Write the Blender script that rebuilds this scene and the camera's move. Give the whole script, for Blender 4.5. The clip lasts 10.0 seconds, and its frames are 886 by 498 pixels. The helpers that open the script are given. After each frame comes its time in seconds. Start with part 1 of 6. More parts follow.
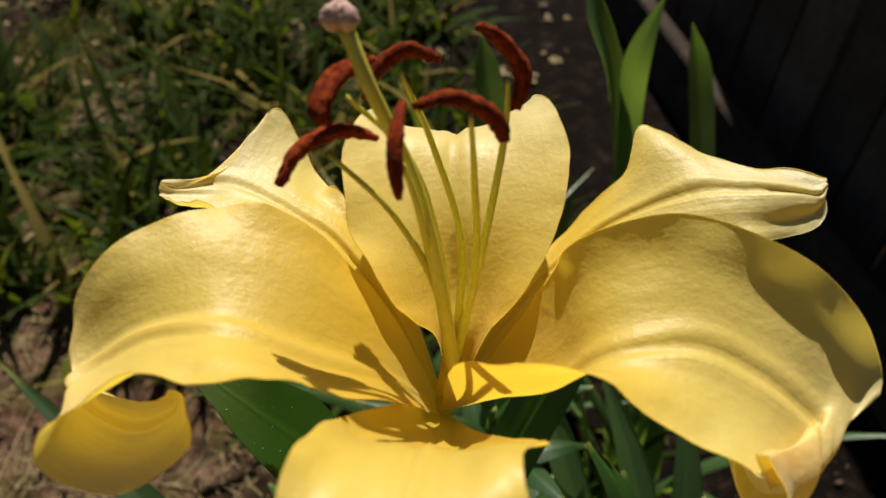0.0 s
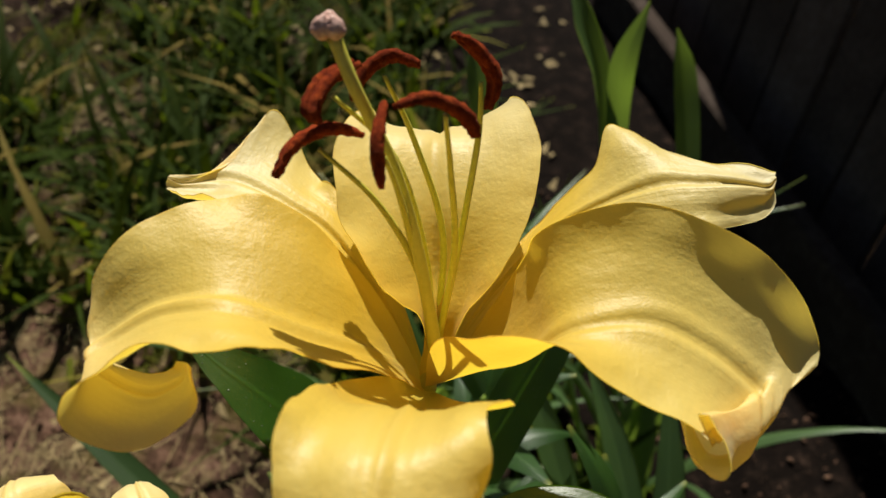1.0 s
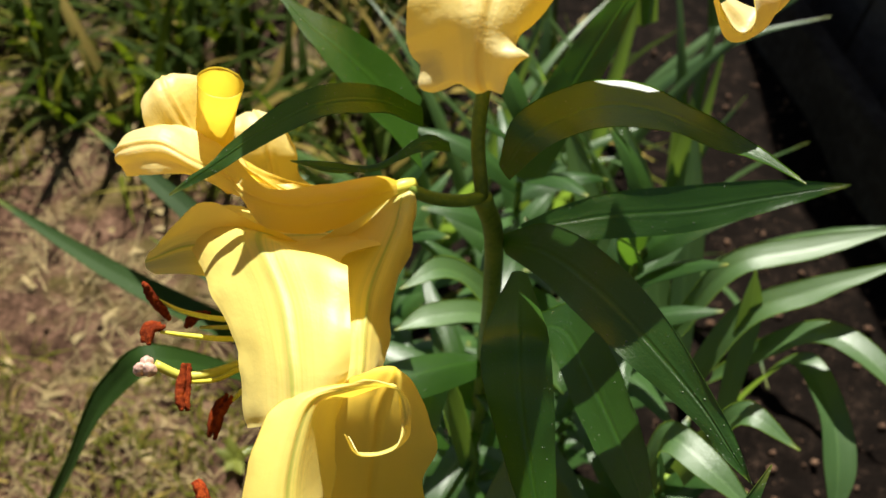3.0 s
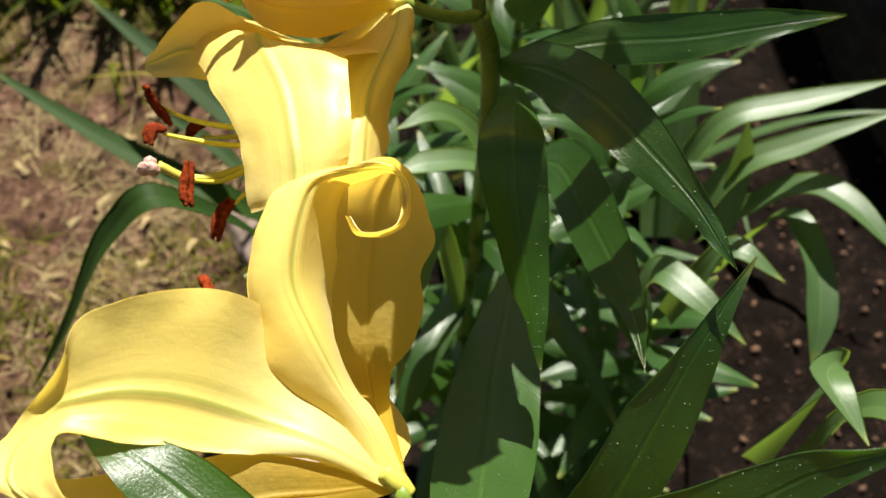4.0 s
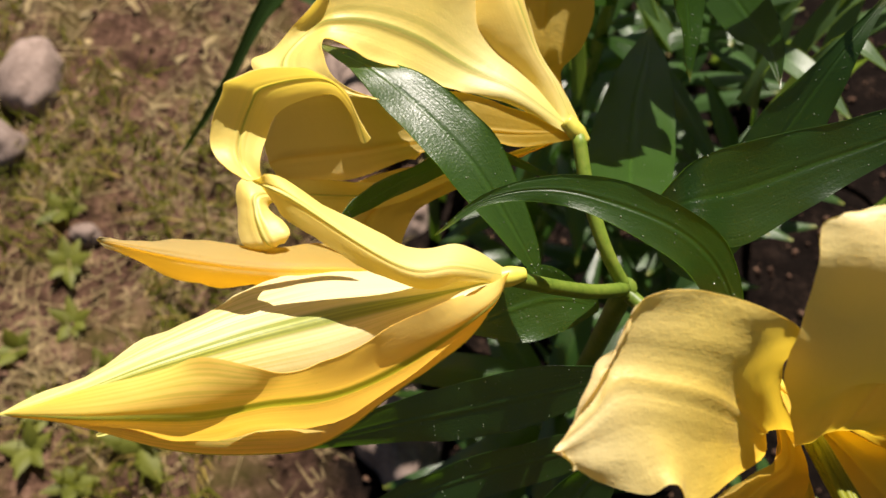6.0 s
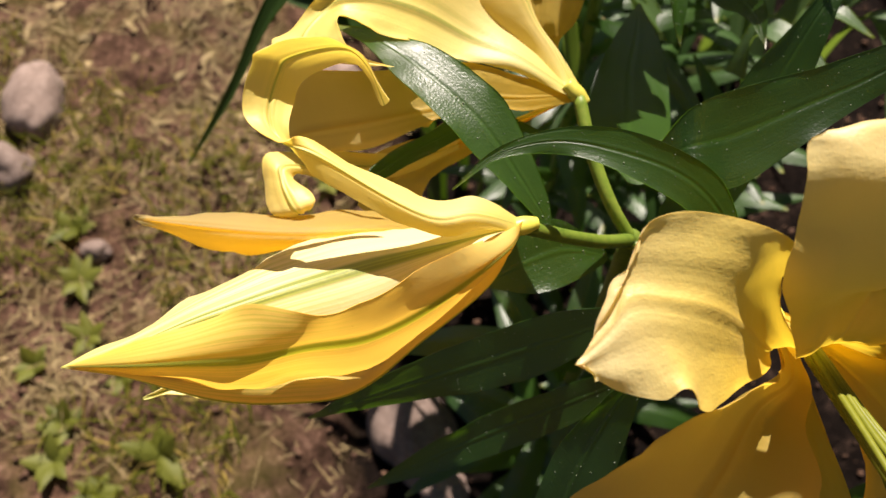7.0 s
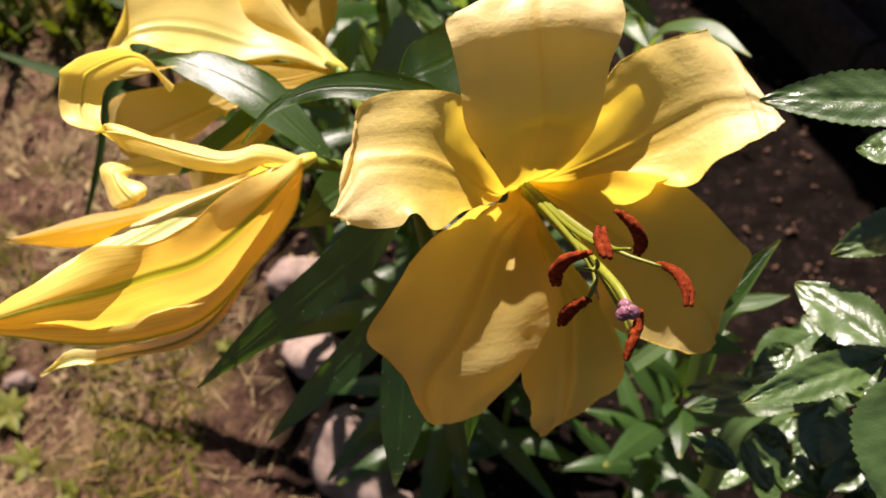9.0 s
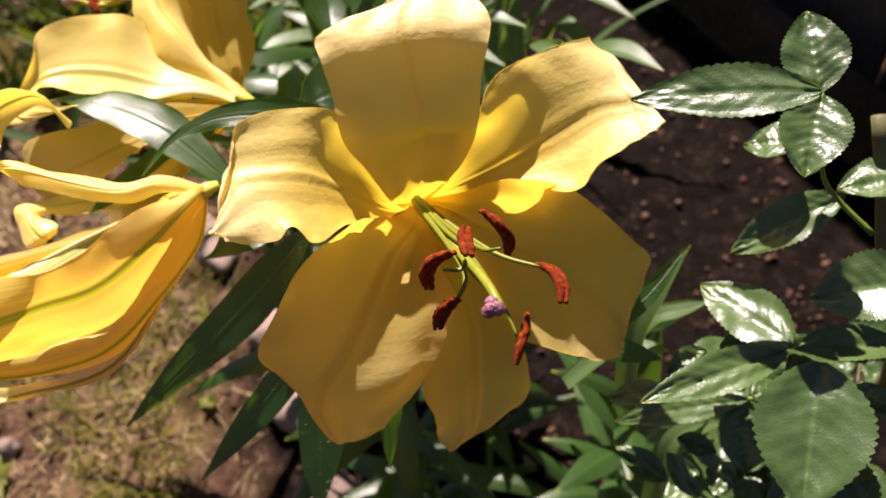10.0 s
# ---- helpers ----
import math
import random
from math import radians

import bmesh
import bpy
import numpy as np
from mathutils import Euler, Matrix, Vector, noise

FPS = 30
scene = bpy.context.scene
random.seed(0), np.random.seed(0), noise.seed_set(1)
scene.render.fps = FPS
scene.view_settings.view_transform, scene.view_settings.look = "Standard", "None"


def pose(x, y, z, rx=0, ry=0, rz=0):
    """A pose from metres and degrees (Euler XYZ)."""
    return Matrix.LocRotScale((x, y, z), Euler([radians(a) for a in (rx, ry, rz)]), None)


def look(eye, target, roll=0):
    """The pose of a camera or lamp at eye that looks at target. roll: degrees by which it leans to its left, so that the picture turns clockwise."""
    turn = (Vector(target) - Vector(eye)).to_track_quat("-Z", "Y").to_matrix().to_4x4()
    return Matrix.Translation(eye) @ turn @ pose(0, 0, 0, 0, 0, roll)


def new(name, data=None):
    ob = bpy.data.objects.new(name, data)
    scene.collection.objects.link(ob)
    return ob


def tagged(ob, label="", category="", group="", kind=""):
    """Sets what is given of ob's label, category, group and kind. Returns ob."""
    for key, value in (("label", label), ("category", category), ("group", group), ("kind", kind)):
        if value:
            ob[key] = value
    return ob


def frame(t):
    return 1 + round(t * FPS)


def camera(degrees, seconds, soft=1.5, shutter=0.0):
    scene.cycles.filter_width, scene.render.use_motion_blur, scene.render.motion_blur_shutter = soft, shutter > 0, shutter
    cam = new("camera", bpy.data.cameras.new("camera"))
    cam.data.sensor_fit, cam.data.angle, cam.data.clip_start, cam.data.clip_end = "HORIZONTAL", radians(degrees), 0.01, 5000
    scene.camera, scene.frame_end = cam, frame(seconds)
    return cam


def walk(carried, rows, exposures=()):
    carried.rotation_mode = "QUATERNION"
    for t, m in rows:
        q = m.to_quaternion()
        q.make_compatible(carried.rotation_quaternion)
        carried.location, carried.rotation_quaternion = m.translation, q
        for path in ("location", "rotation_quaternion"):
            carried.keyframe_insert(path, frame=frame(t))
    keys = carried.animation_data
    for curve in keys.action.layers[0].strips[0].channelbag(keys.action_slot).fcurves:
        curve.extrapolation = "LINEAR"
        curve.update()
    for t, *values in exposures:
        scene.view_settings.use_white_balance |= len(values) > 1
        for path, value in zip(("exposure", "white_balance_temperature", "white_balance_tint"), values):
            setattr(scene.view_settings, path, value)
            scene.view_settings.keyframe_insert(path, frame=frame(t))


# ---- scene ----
cam = camera(55.6, 10.0)
PATH = [
    (0, (0.18497, 0.20279, 1.14443), (0.13802, 0.90271, 0.43175), 4.598),
    (0.5, (0.19170, 0.19045, 1.15069), (0.14413, 0.89240, 0.44005), 4.436),
    (1, (0.19333, 0.18057, 1.16005), (0.14550, 0.88373, 0.45063), 4.453),
    (1.5, (0.19450, 0.16950, 1.15644), (0.14509, 0.87012, 0.44462), 4.240),
    (2, (0.20011, 0.13821, 1.15416), (0.15031, 0.80886, 0.41406), 4.184),
    (2.5, (0.18823, 0.10906, 1.14978), (0.14155, 0.73557, 0.37177), 4.615),
    (2.7, (0.18585, 0.08113, 1.14490), (0.13277, 0.69688, 0.35874), 4.298),
    (3.8, (0.19391, 0.01818, 1.11489), (0.16138, 0.55996, 0.27501), 5.326),
    (4, (0.19250, 0.00655, 1.11380), (0.16517, 0.52885, 0.26148), 6.110),
    (4.5, (0.19395, -0.03725, 1.10471), (0.16991, 0.43592, 0.22407), 7.222),
    (5, (0.19160, -0.08421, 1.10811), (0.15897, 0.36459, 0.21507), 8.009),
    (5.5, (0.18098, -0.11086, 1.10880), (0.13046, 0.33136, 0.21332), 6.514),
    (6, (0.15933, -0.12614, 1.11345), (0.09878, 0.31254, 0.21685), 6.925),
    (6.2, (0.15396, -0.13337, 1.11422), (0.09317, 0.30410, 0.21705), 7.003),
    (7.3, (0.16307, -0.17000, 1.13031), (0.10538, 0.29787, 0.24840), 2.619),
    (7.5, (0.16835, -0.17884, 1.13617), (0.11632, 0.30099, 0.26035), 1.897),
    (8, (0.19019, -0.20796, 1.15408), (0.17599, 0.30131, 0.29359), 1.564),
    (8.3, (0.20221, -0.22922, 1.16015), (0.19848, 0.30088, 0.31222), 0.750),
    (8.5, (0.21033, -0.24720, 1.16482), (0.21117, 0.29063, 0.32177), -0.693),
    (9, (0.23532, -0.27706, 1.16548), (0.23819, 0.27618, 0.33246), -3.433),
    (9.5, (0.26422, -0.29577, 1.16038), (0.26861, 0.28276, 0.34474), -5.543),
    (10, (0.29314, -0.30028, 1.15225), (0.28351, 0.30971, 0.35990), -7.441),
]
cam.data.dof.use_dof = True
cam.data.dof.focus_distance = 0.32
cam.data.dof.aperture_fstop = 11.5
walk(cam, [(t, look(eye, target, roll)) for t, eye, target, roll in PATH],
     exposures=[(0.0, 0.42, 6450, 9), (1.7, 0.43, 6450, 7), (2.5, 0.98, 6400, 4), (3.7, 1.36, 6450, 8), (4.1, 1.36, 6450, 9), (4.6, 1.18, 6450, 8), (5.5, 0.94, 6600, 14), (7.5, 1.08, 6750, 22), (8.5, 1.16, 6750, 26), (10.0, 1.36, 6700, 28)])

# ---- daylight ----
SUN_AZIMUTH, SUN_ELEVATION = -7.0, 54.0         # degrees to the right of straight ahead, above the horizon
az, el = radians(SUN_AZIMUTH), radians(SUN_ELEVATION)
to_sun = Vector((math.sin(az) * math.cos(el), math.cos(az) * math.cos(el), math.sin(el)))
world = bpy.data.worlds.new("sky")
scene.world = world
world.use_nodes = True
sky = world.node_tree.nodes.new("ShaderNodeTexSky")
sky.sky_type, sky.sun_disc = "NISHITA", False
sky.sun_elevation, sky.sun_rotation = el, az
back = world.node_tree.nodes["Background"]
back.inputs["Strength"].default_value = 0.0210
world.node_tree.links.new(sky.outputs["Color"], back.inputs["Color"])
sun_data = bpy.data.lights.new("sun", "SUN")
sun_data.energy, sun_data.angle, sun_data.color = 5.0, radians(0.53), (1.0, 0.94, 0.84)
sun = new("sun", sun_data)
sun.matrix_world = look(to_sun * 20, (0, 0, 0))


# ---- materials ----
def material(name):
    m = bpy.data.materials.new(name)
    m.use_nodes = True
    m.node_tree.nodes.clear()
    return m, m.node_tree.nodes, m.node_tree.links


def node(nodes, kind, **values):
    n = nodes.new("ShaderNode" + kind)
    for key, value in values.items():
        n.inputs[key.replace("_", " ")].default_value = value
    return n


def ramp(nodes, links, source, stops):
    r = nodes.new("ShaderNodeValToRGB")
    while len(r.color_ramp.elements) < len(stops):
        r.color_ramp.elements.new(0.5)
    for e, (at, colour) in zip(r.color_ramp.elements, stops):
        e.position, e.color = at, (*colour, 1)
    links.new(source, r.inputs["Fac"])
    return r.outputs["Color"]


def mix(nodes, links, fac, a, b, kind="MIX"):
    m = nodes.new("ShaderNodeMix")
    m.data_type, m.blend_type = "RGBA", kind
    for socket, value in ((m.inputs[0], fac), (m.inputs[6], a), (m.inputs[7], b)):
        if isinstance(value, (int, float)):
            socket.default_value = value
        elif isinstance(value, tuple):
            socket.default_value = (*value, 1)
        else:
            links.new(value, socket)
    return m.outputs[2]


def maths(nodes, links, op, a, b=0.0, c=0.0):
    m = nodes.new("ShaderNodeMath")
    m.operation = op
    for socket, value in zip(m.inputs, (a, b, c)):
        if isinstance(value, (int, float)):
            socket.default_value = value
        else:
            links.new(value, socket)
    return m.outputs[0]


def noise_at(nodes, links, scale, detail=3.0, vector=None, rough=0.55):
    n = node(nodes, "TexNoise", Scale=scale, Detail=detail, Roughness=rough)
    if vector is None:
        vector = nodes.new("ShaderNodeTexCoord").outputs["Object"]
    links.new(vector, n.inputs["Vector"])
    return n.outputs["Fac"]


def thin_sheet(nodes, links, colour, glow_colour, through_part, roughness, height, bump, specular=0.5, sheen=0.0):
    """A leaf or petal: light is scattered back and partly let through."""
    out = nodes.new("ShaderNodeOutputMaterial")
    skin = node(nodes, "BsdfPrincipled", Roughness=roughness, Specular_IOR_Level=specular)
    if sheen:
        skin.inputs["Sheen Weight"].default_value, skin.inputs["Sheen Roughness"].default_value = sheen, 0.4
        skin.inputs["Sheen Tint"].default_value = (1.0, 0.93, 0.74, 1)
    lit = nodes.new("ShaderNodeBsdfTranslucent")
    both = nodes.new("ShaderNodeMixShader")
    both.inputs[0].default_value = through_part
    b = node(nodes, "Bump", Strength=bump, Distance=0.001)
    links.new(height, b.inputs["Height"])
    links.new(b.outputs[0], skin.inputs["Normal"])
    links.new(colour, skin.inputs["Base Color"])
    links.new(glow_colour, lit.inputs["Color"])
    links.new(skin.outputs[0], both.inputs[1])
    links.new(lit.outputs[0], both.inputs[2])
    links.new(both.outputs[0], out.inputs["Surface"])


def uv_axes(nodes, links):
    uv = nodes.new("ShaderNodeUVMap")
    uv.uv_map = "sheet"
    split = nodes.new("ShaderNodeSeparateXYZ")
    links.new(uv.outputs[0], split.inputs[0])
    across = maths(nodes, links, "ABSOLUTE", maths(nodes, links, "MULTIPLY_ADD", split.outputs[0], 2.0, -1.0))
    return uv.outputs[0], split.outputs[0], across, split.outputs[1]


def stretched(nodes, links, uv, sx, sy):
    m = nodes.new("ShaderNodeMapping")
    m.inputs["Scale"].default_value = (sx, sy, 1)
    links.new(uv, m.inputs["Vector"])
    return m.outputs[0]


def petal_material(name, outside, through_part=0.58, crease=0.32, gold=0.75, thin=False, bud=False):
    m, nodes, links = material(name)
    uv, u, across, along = uv_axes(nodes, links)
    if bud:
        stops = [(0.0, (0.62, 0.62, 0.18)), (0.10, (0.90, 0.82, 0.42)), (0.30, (0.95, 0.84, 0.46)), (0.60, (0.95, 0.82, 0.40)), (0.85, (0.90, 0.80, 0.32)), (1.0, (0.62, 0.64, 0.16))]
    elif outside:
        stops = [(0.0, (0.70, 0.62, 0.10)), (0.12, (0.88, 0.78, 0.34)), (0.3, (0.93, 0.74, 0.15)), (0.7, (0.94, 0.75, 0.17)), (1.0, (0.95, 0.79, 0.28))]
    elif thin:
        stops = [(0.0, (0.72, 0.56, 0.05)), (0.14, (0.90, 0.60, 0.04)), (0.40, (0.95, 0.71, 0.16)), (0.70, (0.96, 0.77, 0.28)), (1.0, (0.96, 0.80, 0.36))]
    else:
        stops = [(0.0, (0.70, 0.54, 0.04)), (0.14, (0.87, 0.53, 0.01)), (0.30, (0.91, 0.64, 0.06)), (0.46, (0.94, 0.73, 0.17)), (0.68, (0.96, 0.80, 0.33)), (1.0, (0.97, 0.85, 0.48))]
    # Shaded faces of the bud: their shade is painted as a deeper gold.
    if bud and thin:
        stops = [(at, (r, g * 0.90, b * 0.45)) for at, (r, g, b) in stops]
    base = ramp(nodes, links, along, stops)
    rib = ramp(nodes, links, across, [(0.0, (1, 1, 1)), (0.085, (1, 1, 1)), (0.13, (0.3, 0.3, 0.3)), (0.20, (0, 0, 0)), (1.0, (0, 0, 0))] if bud else
               [(0.0, (1, 1, 1)), (0.025, (0.8, 0.8, 0.8)), (0.05, (0.3, 0.3, 0.3)), (0.16, (0, 0, 0)), (1.0, (0, 0, 0))])
    tint = (0.17, 0.24, 0.01) if bud else (0.26, 0.33, 0.02) if outside else (0.84, 0.62, 0.08)
    base = mix(nodes, links, maths(nodes, links, "MULTIPLY", rib, 1.0 if bud else 0.85 if outside else 0.4), base, tint)
    if outside:
        base = mix(nodes, links, 0.0 if bud else 0.15, base, (0.93, 0.74, 0.18))
        near = ramp(nodes, links, along, [(0.0, (1, 1, 1)), (0.16, (0.25, 0.25, 0.25)), (0.3, (0, 0, 0))])
        base = mix(nodes, links, maths(nodes, links, "MULTIPLY", near, 0.4), base, (0.58, 0.60, 0.16))
        lines = noise_at(nodes, links, 1.0, 1.0, stretched(nodes, links, uv, 46, 0.7))
        near_rib = ramp(nodes, links, across, [(0.0, (1, 1, 1)), (0.30, (0.55, 0.55, 0.55)), (0.55, (0, 0, 0))])
        stripe = maths(nodes, links, "MULTIPLY", ramp(nodes, links, lines, [(0.46, (0, 0, 0)), (0.60, (1, 1, 1))]), near_rib)
        base = mix(nodes, links, maths(nodes, links, "MULTIPLY", stripe, 0.45), base, (0.48, 0.54, 0.06))
    if bud:
        fan = noise_at(nodes, links, 1.0, 1.0, stretched(nodes, links, uv, 46, 0.4))
        end = ramp(nodes, links, along, [(0.44, (0, 0, 0)), (0.62, (1, 1, 1))])
        fan = maths(nodes, links, "MULTIPLY", ramp(nodes, links, fan, [(0.45, (0, 0, 0)), (0.56, (1, 1, 1))]), end)
        base = mix(nodes, links, maths(nodes, links, "MULTIPLY", fan, 0.75), base, (0.50, 0.54, 0.07))
    blotch = noise_at(nodes, links, 22.0, 3.0)
    base = mix(nodes, links, maths(nodes, links, "MULTIPLY", blotch, 0.22), base, (0.93, 0.78, 0.38), "MIX")
    freckle = noise_at(nodes, links, 420.0, 1.0)
    dots = ramp(nodes, links, freckle, [(0.0, (0, 0, 0)), (0.79, (0, 0, 0)), (0.82, (1, 1, 1))])
    base = mix(nodes, links, maths(nodes, links, "MULTIPLY", dots, 0.3), base, (0.30, 0.16, 0.03))
    glow = mix(nodes, links, 0.78, base, (1.0, gold, 0.05))
    glow = mix(nodes, links, maths(nodes, links, "MULTIPLY", rib, 0.75 if outside else 0.35), glow, (0.26, 0.34, 0.01) if bud else (0.42, 0.50, 0.02) if outside else (0.95, 0.50, 0.02))
    veins = noise_at(nodes, links, 1.0, 2.0, stretched(nodes, links, uv, 30, 5))
    folds = noise_at(nodes, links, 1.0, 2.0, stretched(nodes, links, uv, 5, 34))
    grain = noise_at(nodes, links, 1000.0, 2.0)
    pucker = noise_at(nodes, links, 280.0, 3.0)
    comb = maths(nodes, links, "MULTIPLY", maths(nodes, links, "SINE", maths(nodes, links, "MULTIPLY", u, 120.0)), maths(nodes, links, "SUBTRACT", 1.0, maths(nodes, links, "MULTIPLY", across, 1.6)))
    comb = maths(nodes, links, "MAXIMUM", comb, 0.0)
    h = maths(nodes, links, "ADD", maths(nodes, links, "MULTIPLY", veins, 0.25), maths(nodes, links, "MULTIPLY", grain, 0.22))
    h = maths(nodes, links, "ADD", h, maths(nodes, links, "MULTIPLY", pucker, 0.65))
    h = maths(nodes, links, "ADD", h, maths(nodes, links, "MULTIPLY", folds, crease))
    h = maths(nodes, links, "ADD", h, maths(nodes, links, "MULTIPLY", comb, 0.10 if outside else 0.05))
    thin_sheet(nodes, links, base, glow, through_part, 0.5, h, 0.22 if outside else 0.5, specular=0.35 if thin else 0.8, sheen=0.08 if thin else 0.22)
    return m


def leaf_material(name, dark, light, roughness=0.36, parallel=True, specular=0.6, through_part=0.22, withered=0.0):
    m, nodes, links = material(name)
    uv, _, across, along = uv_axes(nodes, links)
    patch = noise_at(nodes, links, 30.0, 4.0)
    own = nodes.new("ShaderNodeObjectInfo").outputs["Random"]
    isle = nodes.new("ShaderNodeNewGeometry").outputs["Random Per Island"]
    chance = maths(nodes, links, "FRACT", maths(nodes, links, "ADD", own, isle))
    fac = maths(nodes, links, "MULTIPLY_ADD", patch, 0.5, maths(nodes, links, "MULTIPLY", chance, 0.45))
    base = mix(nodes, links, fac, dark, light)
    if withered:
        yellowed = ramp(nodes, links, chance, [(0.0, (0, 0, 0)), (1.0 - withered, (0, 0, 0)), (min(1.0, 1.06 - withered), (1, 1, 1))])
        base = mix(nodes, links, yellowed, base, (0.26, 0.185, 0.05))
    if parallel:
        lines = noise_at(nodes, links, 1.0, 3.0, stretched(nodes, links, uv, 60, 2.2))
    else:
        lines = noise_at(nodes, links, 1.0, 3.0, stretched(nodes, links, uv, 9, 14))
    streak = ramp(nodes, links, lines, [(0.35, (0, 0, 0)), (0.75, (1, 1, 1))])
    base = mix(nodes, links, maths(nodes, links, "MULTIPLY", streak, 0.35), base, light)
    rib = ramp(nodes, links, across, [(0.0, (1, 1, 1)), (0.035, (0.6, 0.6, 0.6)), (0.07, (0, 0, 0))])
    base = mix(nodes, links, maths(nodes, links, "MULTIPLY", rib, 0.35), base, tuple(c * 1.5 for c in light))
    tip = ramp(nodes, links, along, [(0.0, (0, 0, 0)), (0.93, (0, 0, 0)), (1.0, (1, 1, 1))])
    base = mix(nodes, links, maths(nodes, links, "MULTIPLY", tip, 0.6), base, (0.30, 0.30, 0.05))
    dust = noise_at(nodes, links, 700.0, 1.0)
    specks = ramp(nodes, links, dust, [(0.0, (0, 0, 0)), (0.74, (0, 0, 0)), (0.78, (1, 1, 1))])
    base = mix(nodes, links, maths(nodes, links, "MULTIPLY", specks, 0.35), base, (0.30, 0.31, 0.26))
    glow = mix(nodes, links, 0.72, base, tuple(min(1, c * 3.6) for c in (light[0] * 1.15, light[1], light[2] * 0.3)))
    fine = noise_at(nodes, links, 900.0, 2.0)
    h = maths(nodes, links, "ADD", maths(nodes, links, "MULTIPLY", lines, 0.35), maths(nodes, links, "MULTIPLY", fine, 0.45))
    thin_sheet(nodes, links, base, glow, through_part, roughness, h, 0.42, specular=specular)
    return m


def plain_material(name, colours, scale, roughness=0.8, bump=0.4, metres=0.002, fine=8.0, specular=0.3):
    """Mottled matter: a ramp over two scales of noise, with relief."""
    m, nodes, links = material(name)
    out = nodes.new("ShaderNodeOutputMaterial")
    skin = node(nodes, "BsdfPrincipled", Roughness=roughness, Specular_IOR_Level=specular)
    a, b = noise_at(nodes, links, scale, 5.0, rough=0.62), noise_at(nodes, links, scale * fine, 4.0, rough=0.65)
    f = maths(nodes, links, "ADD", maths(nodes, links, "MULTIPLY", a, 0.6), maths(nodes, links, "MULTIPLY", b, 0.4))
    c = ramp(nodes, links, f, [(0.30 + 0.4 * i / (len(colours) - 1), c) for i, c in enumerate(colours)])
    own = nodes.new("ShaderNodeObjectInfo").outputs["Random"]
    isle = nodes.new("ShaderNodeNewGeometry").outputs["Random Per Island"]
    vary = maths(nodes, links, "MULTIPLY_ADD", maths(nodes, links, "FRACT", maths(nodes, links, "ADD", own, isle)), 0.5, 0.75)
    hue = nodes.new("ShaderNodeHueSaturation")
    links.new(c, hue.inputs["Color"])
    links.new(vary, hue.inputs["Value"])
    links.new(hue.outputs[0], skin.inputs["Base Color"])
    bm_node = node(nodes, "Bump", Strength=bump, Distance=metres)
    links.new(f, bm_node.inputs["Height"])
    links.new(bm_node.outputs[0], skin.inputs["Normal"])
    links.new(skin.outputs[0], out.inputs["Surface"])
    return m


tepal_inside = petal_material("petal_inner_face", False, 0.50, gold=0.74)
tepal_outside = petal_material("petal_outer_face", True, 0.42)
tepal_thinside = petal_material("thin_petal_inner_face", False, 0.76, 0.7, 0.68, True)
tepal_budshade = petal_material("shaded_bud_petal", True, 0.56, 0.25, 0.60, thin=True, bud=True)
tepal_budside = petal_material("bud_petal", True, 0.30, 0.25, 0.66, bud=True)
lily_green = leaf_material("lily_leaf", (0.005, 0.021, 0.004), (0.036, 0.098, 0.008), 0.34, through_part=0.42, specular=0.9)
shoot_green = leaf_material("lily_shoot_leaf", (0.008, 0.028, 0.008), (0.048, 0.110, 0.020), 0.38, through_part=0.28, specular=0.6)
strap_green = leaf_material("strap_leaf", (0.008, 0.024, 0.004), (0.024, 0.054, 0.008), 0.62, specular=0.15)
iris_green = leaf_material("iris_leaf", (0.020, 0.058, 0.018), (0.095, 0.165, 0.050), 0.40, specular=0.7, through_part=0.30)
rose_green = leaf_material("rose_leaf", (0.020, 0.056, 0.014), (0.090, 0.155, 0.040), 0.36, parallel=False, specular=1.0)
grass_green = leaf_material("grass_blade", (0.018, 0.028, 0.004), (0.130, 0.142, 0.011), 0.7, specular=0.08, withered=0.22)
weed_green = leaf_material("weed_leaf", (0.005, 0.013, 0.002), (0.042, 0.066, 0.007), 0.7, specular=0.08, withered=0.16, through_part=0.3)
weed_leaf_green = leaf_material("lawn_weed_leaf", (0.045, 0.060, 0.007), (0.140, 0.150, 0.018), 0.6, parallel=False, specular=0.3)
stem_green = plain_material("stem_skin", [(0.06, 0.11, 0.012), (0.12, 0.18, 0.022), (0.18, 0.22, 0.035)], 40, 0.45, 0.25, 0.0006)
filament_green = plain_material("filament_skin", [(0.56, 0.52, 0.04), (0.70, 0.64, 0.10)], 60, 0.4, 0.1, 0.0003)
style_green = plain_material("style_skin", [(0.50, 0.47, 0.06), (0.62, 0.56, 0.10)], 60, 0.4, 0.1, 0.0003)
# Flower e's filaments and style: the green is darkened to paint their shade.
shaded_filament_green = plain_material("shaded_filament_skin", [(0.12, 0.14, 0.010), (0.20, 0.21, 0.02)], 60, 0.4, 0.1, 0.0003)
pollen = plain_material("rust_pollen", [(0.05, 0.006, 0.002), (0.19, 0.027, 0.006), (0.42, 0.080, 0.014)], 340, 0.95, 1.0, 0.0016, 5.0, 0.1)
stigma_skin = plain_material("stigma_skin", [(0.09, 0.03, 0.05), (0.19, 0.08, 0.105), (0.32, 0.17, 0.19)], 220, 0.35, 0.4, 0.0006)
stigma_beige = plain_material("stigma_beige", [(0.28, 0.15, 0.12), (0.46, 0.29, 0.24), (0.58, 0.42, 0.35)], 220, 0.4, 0.4, 0.0006)
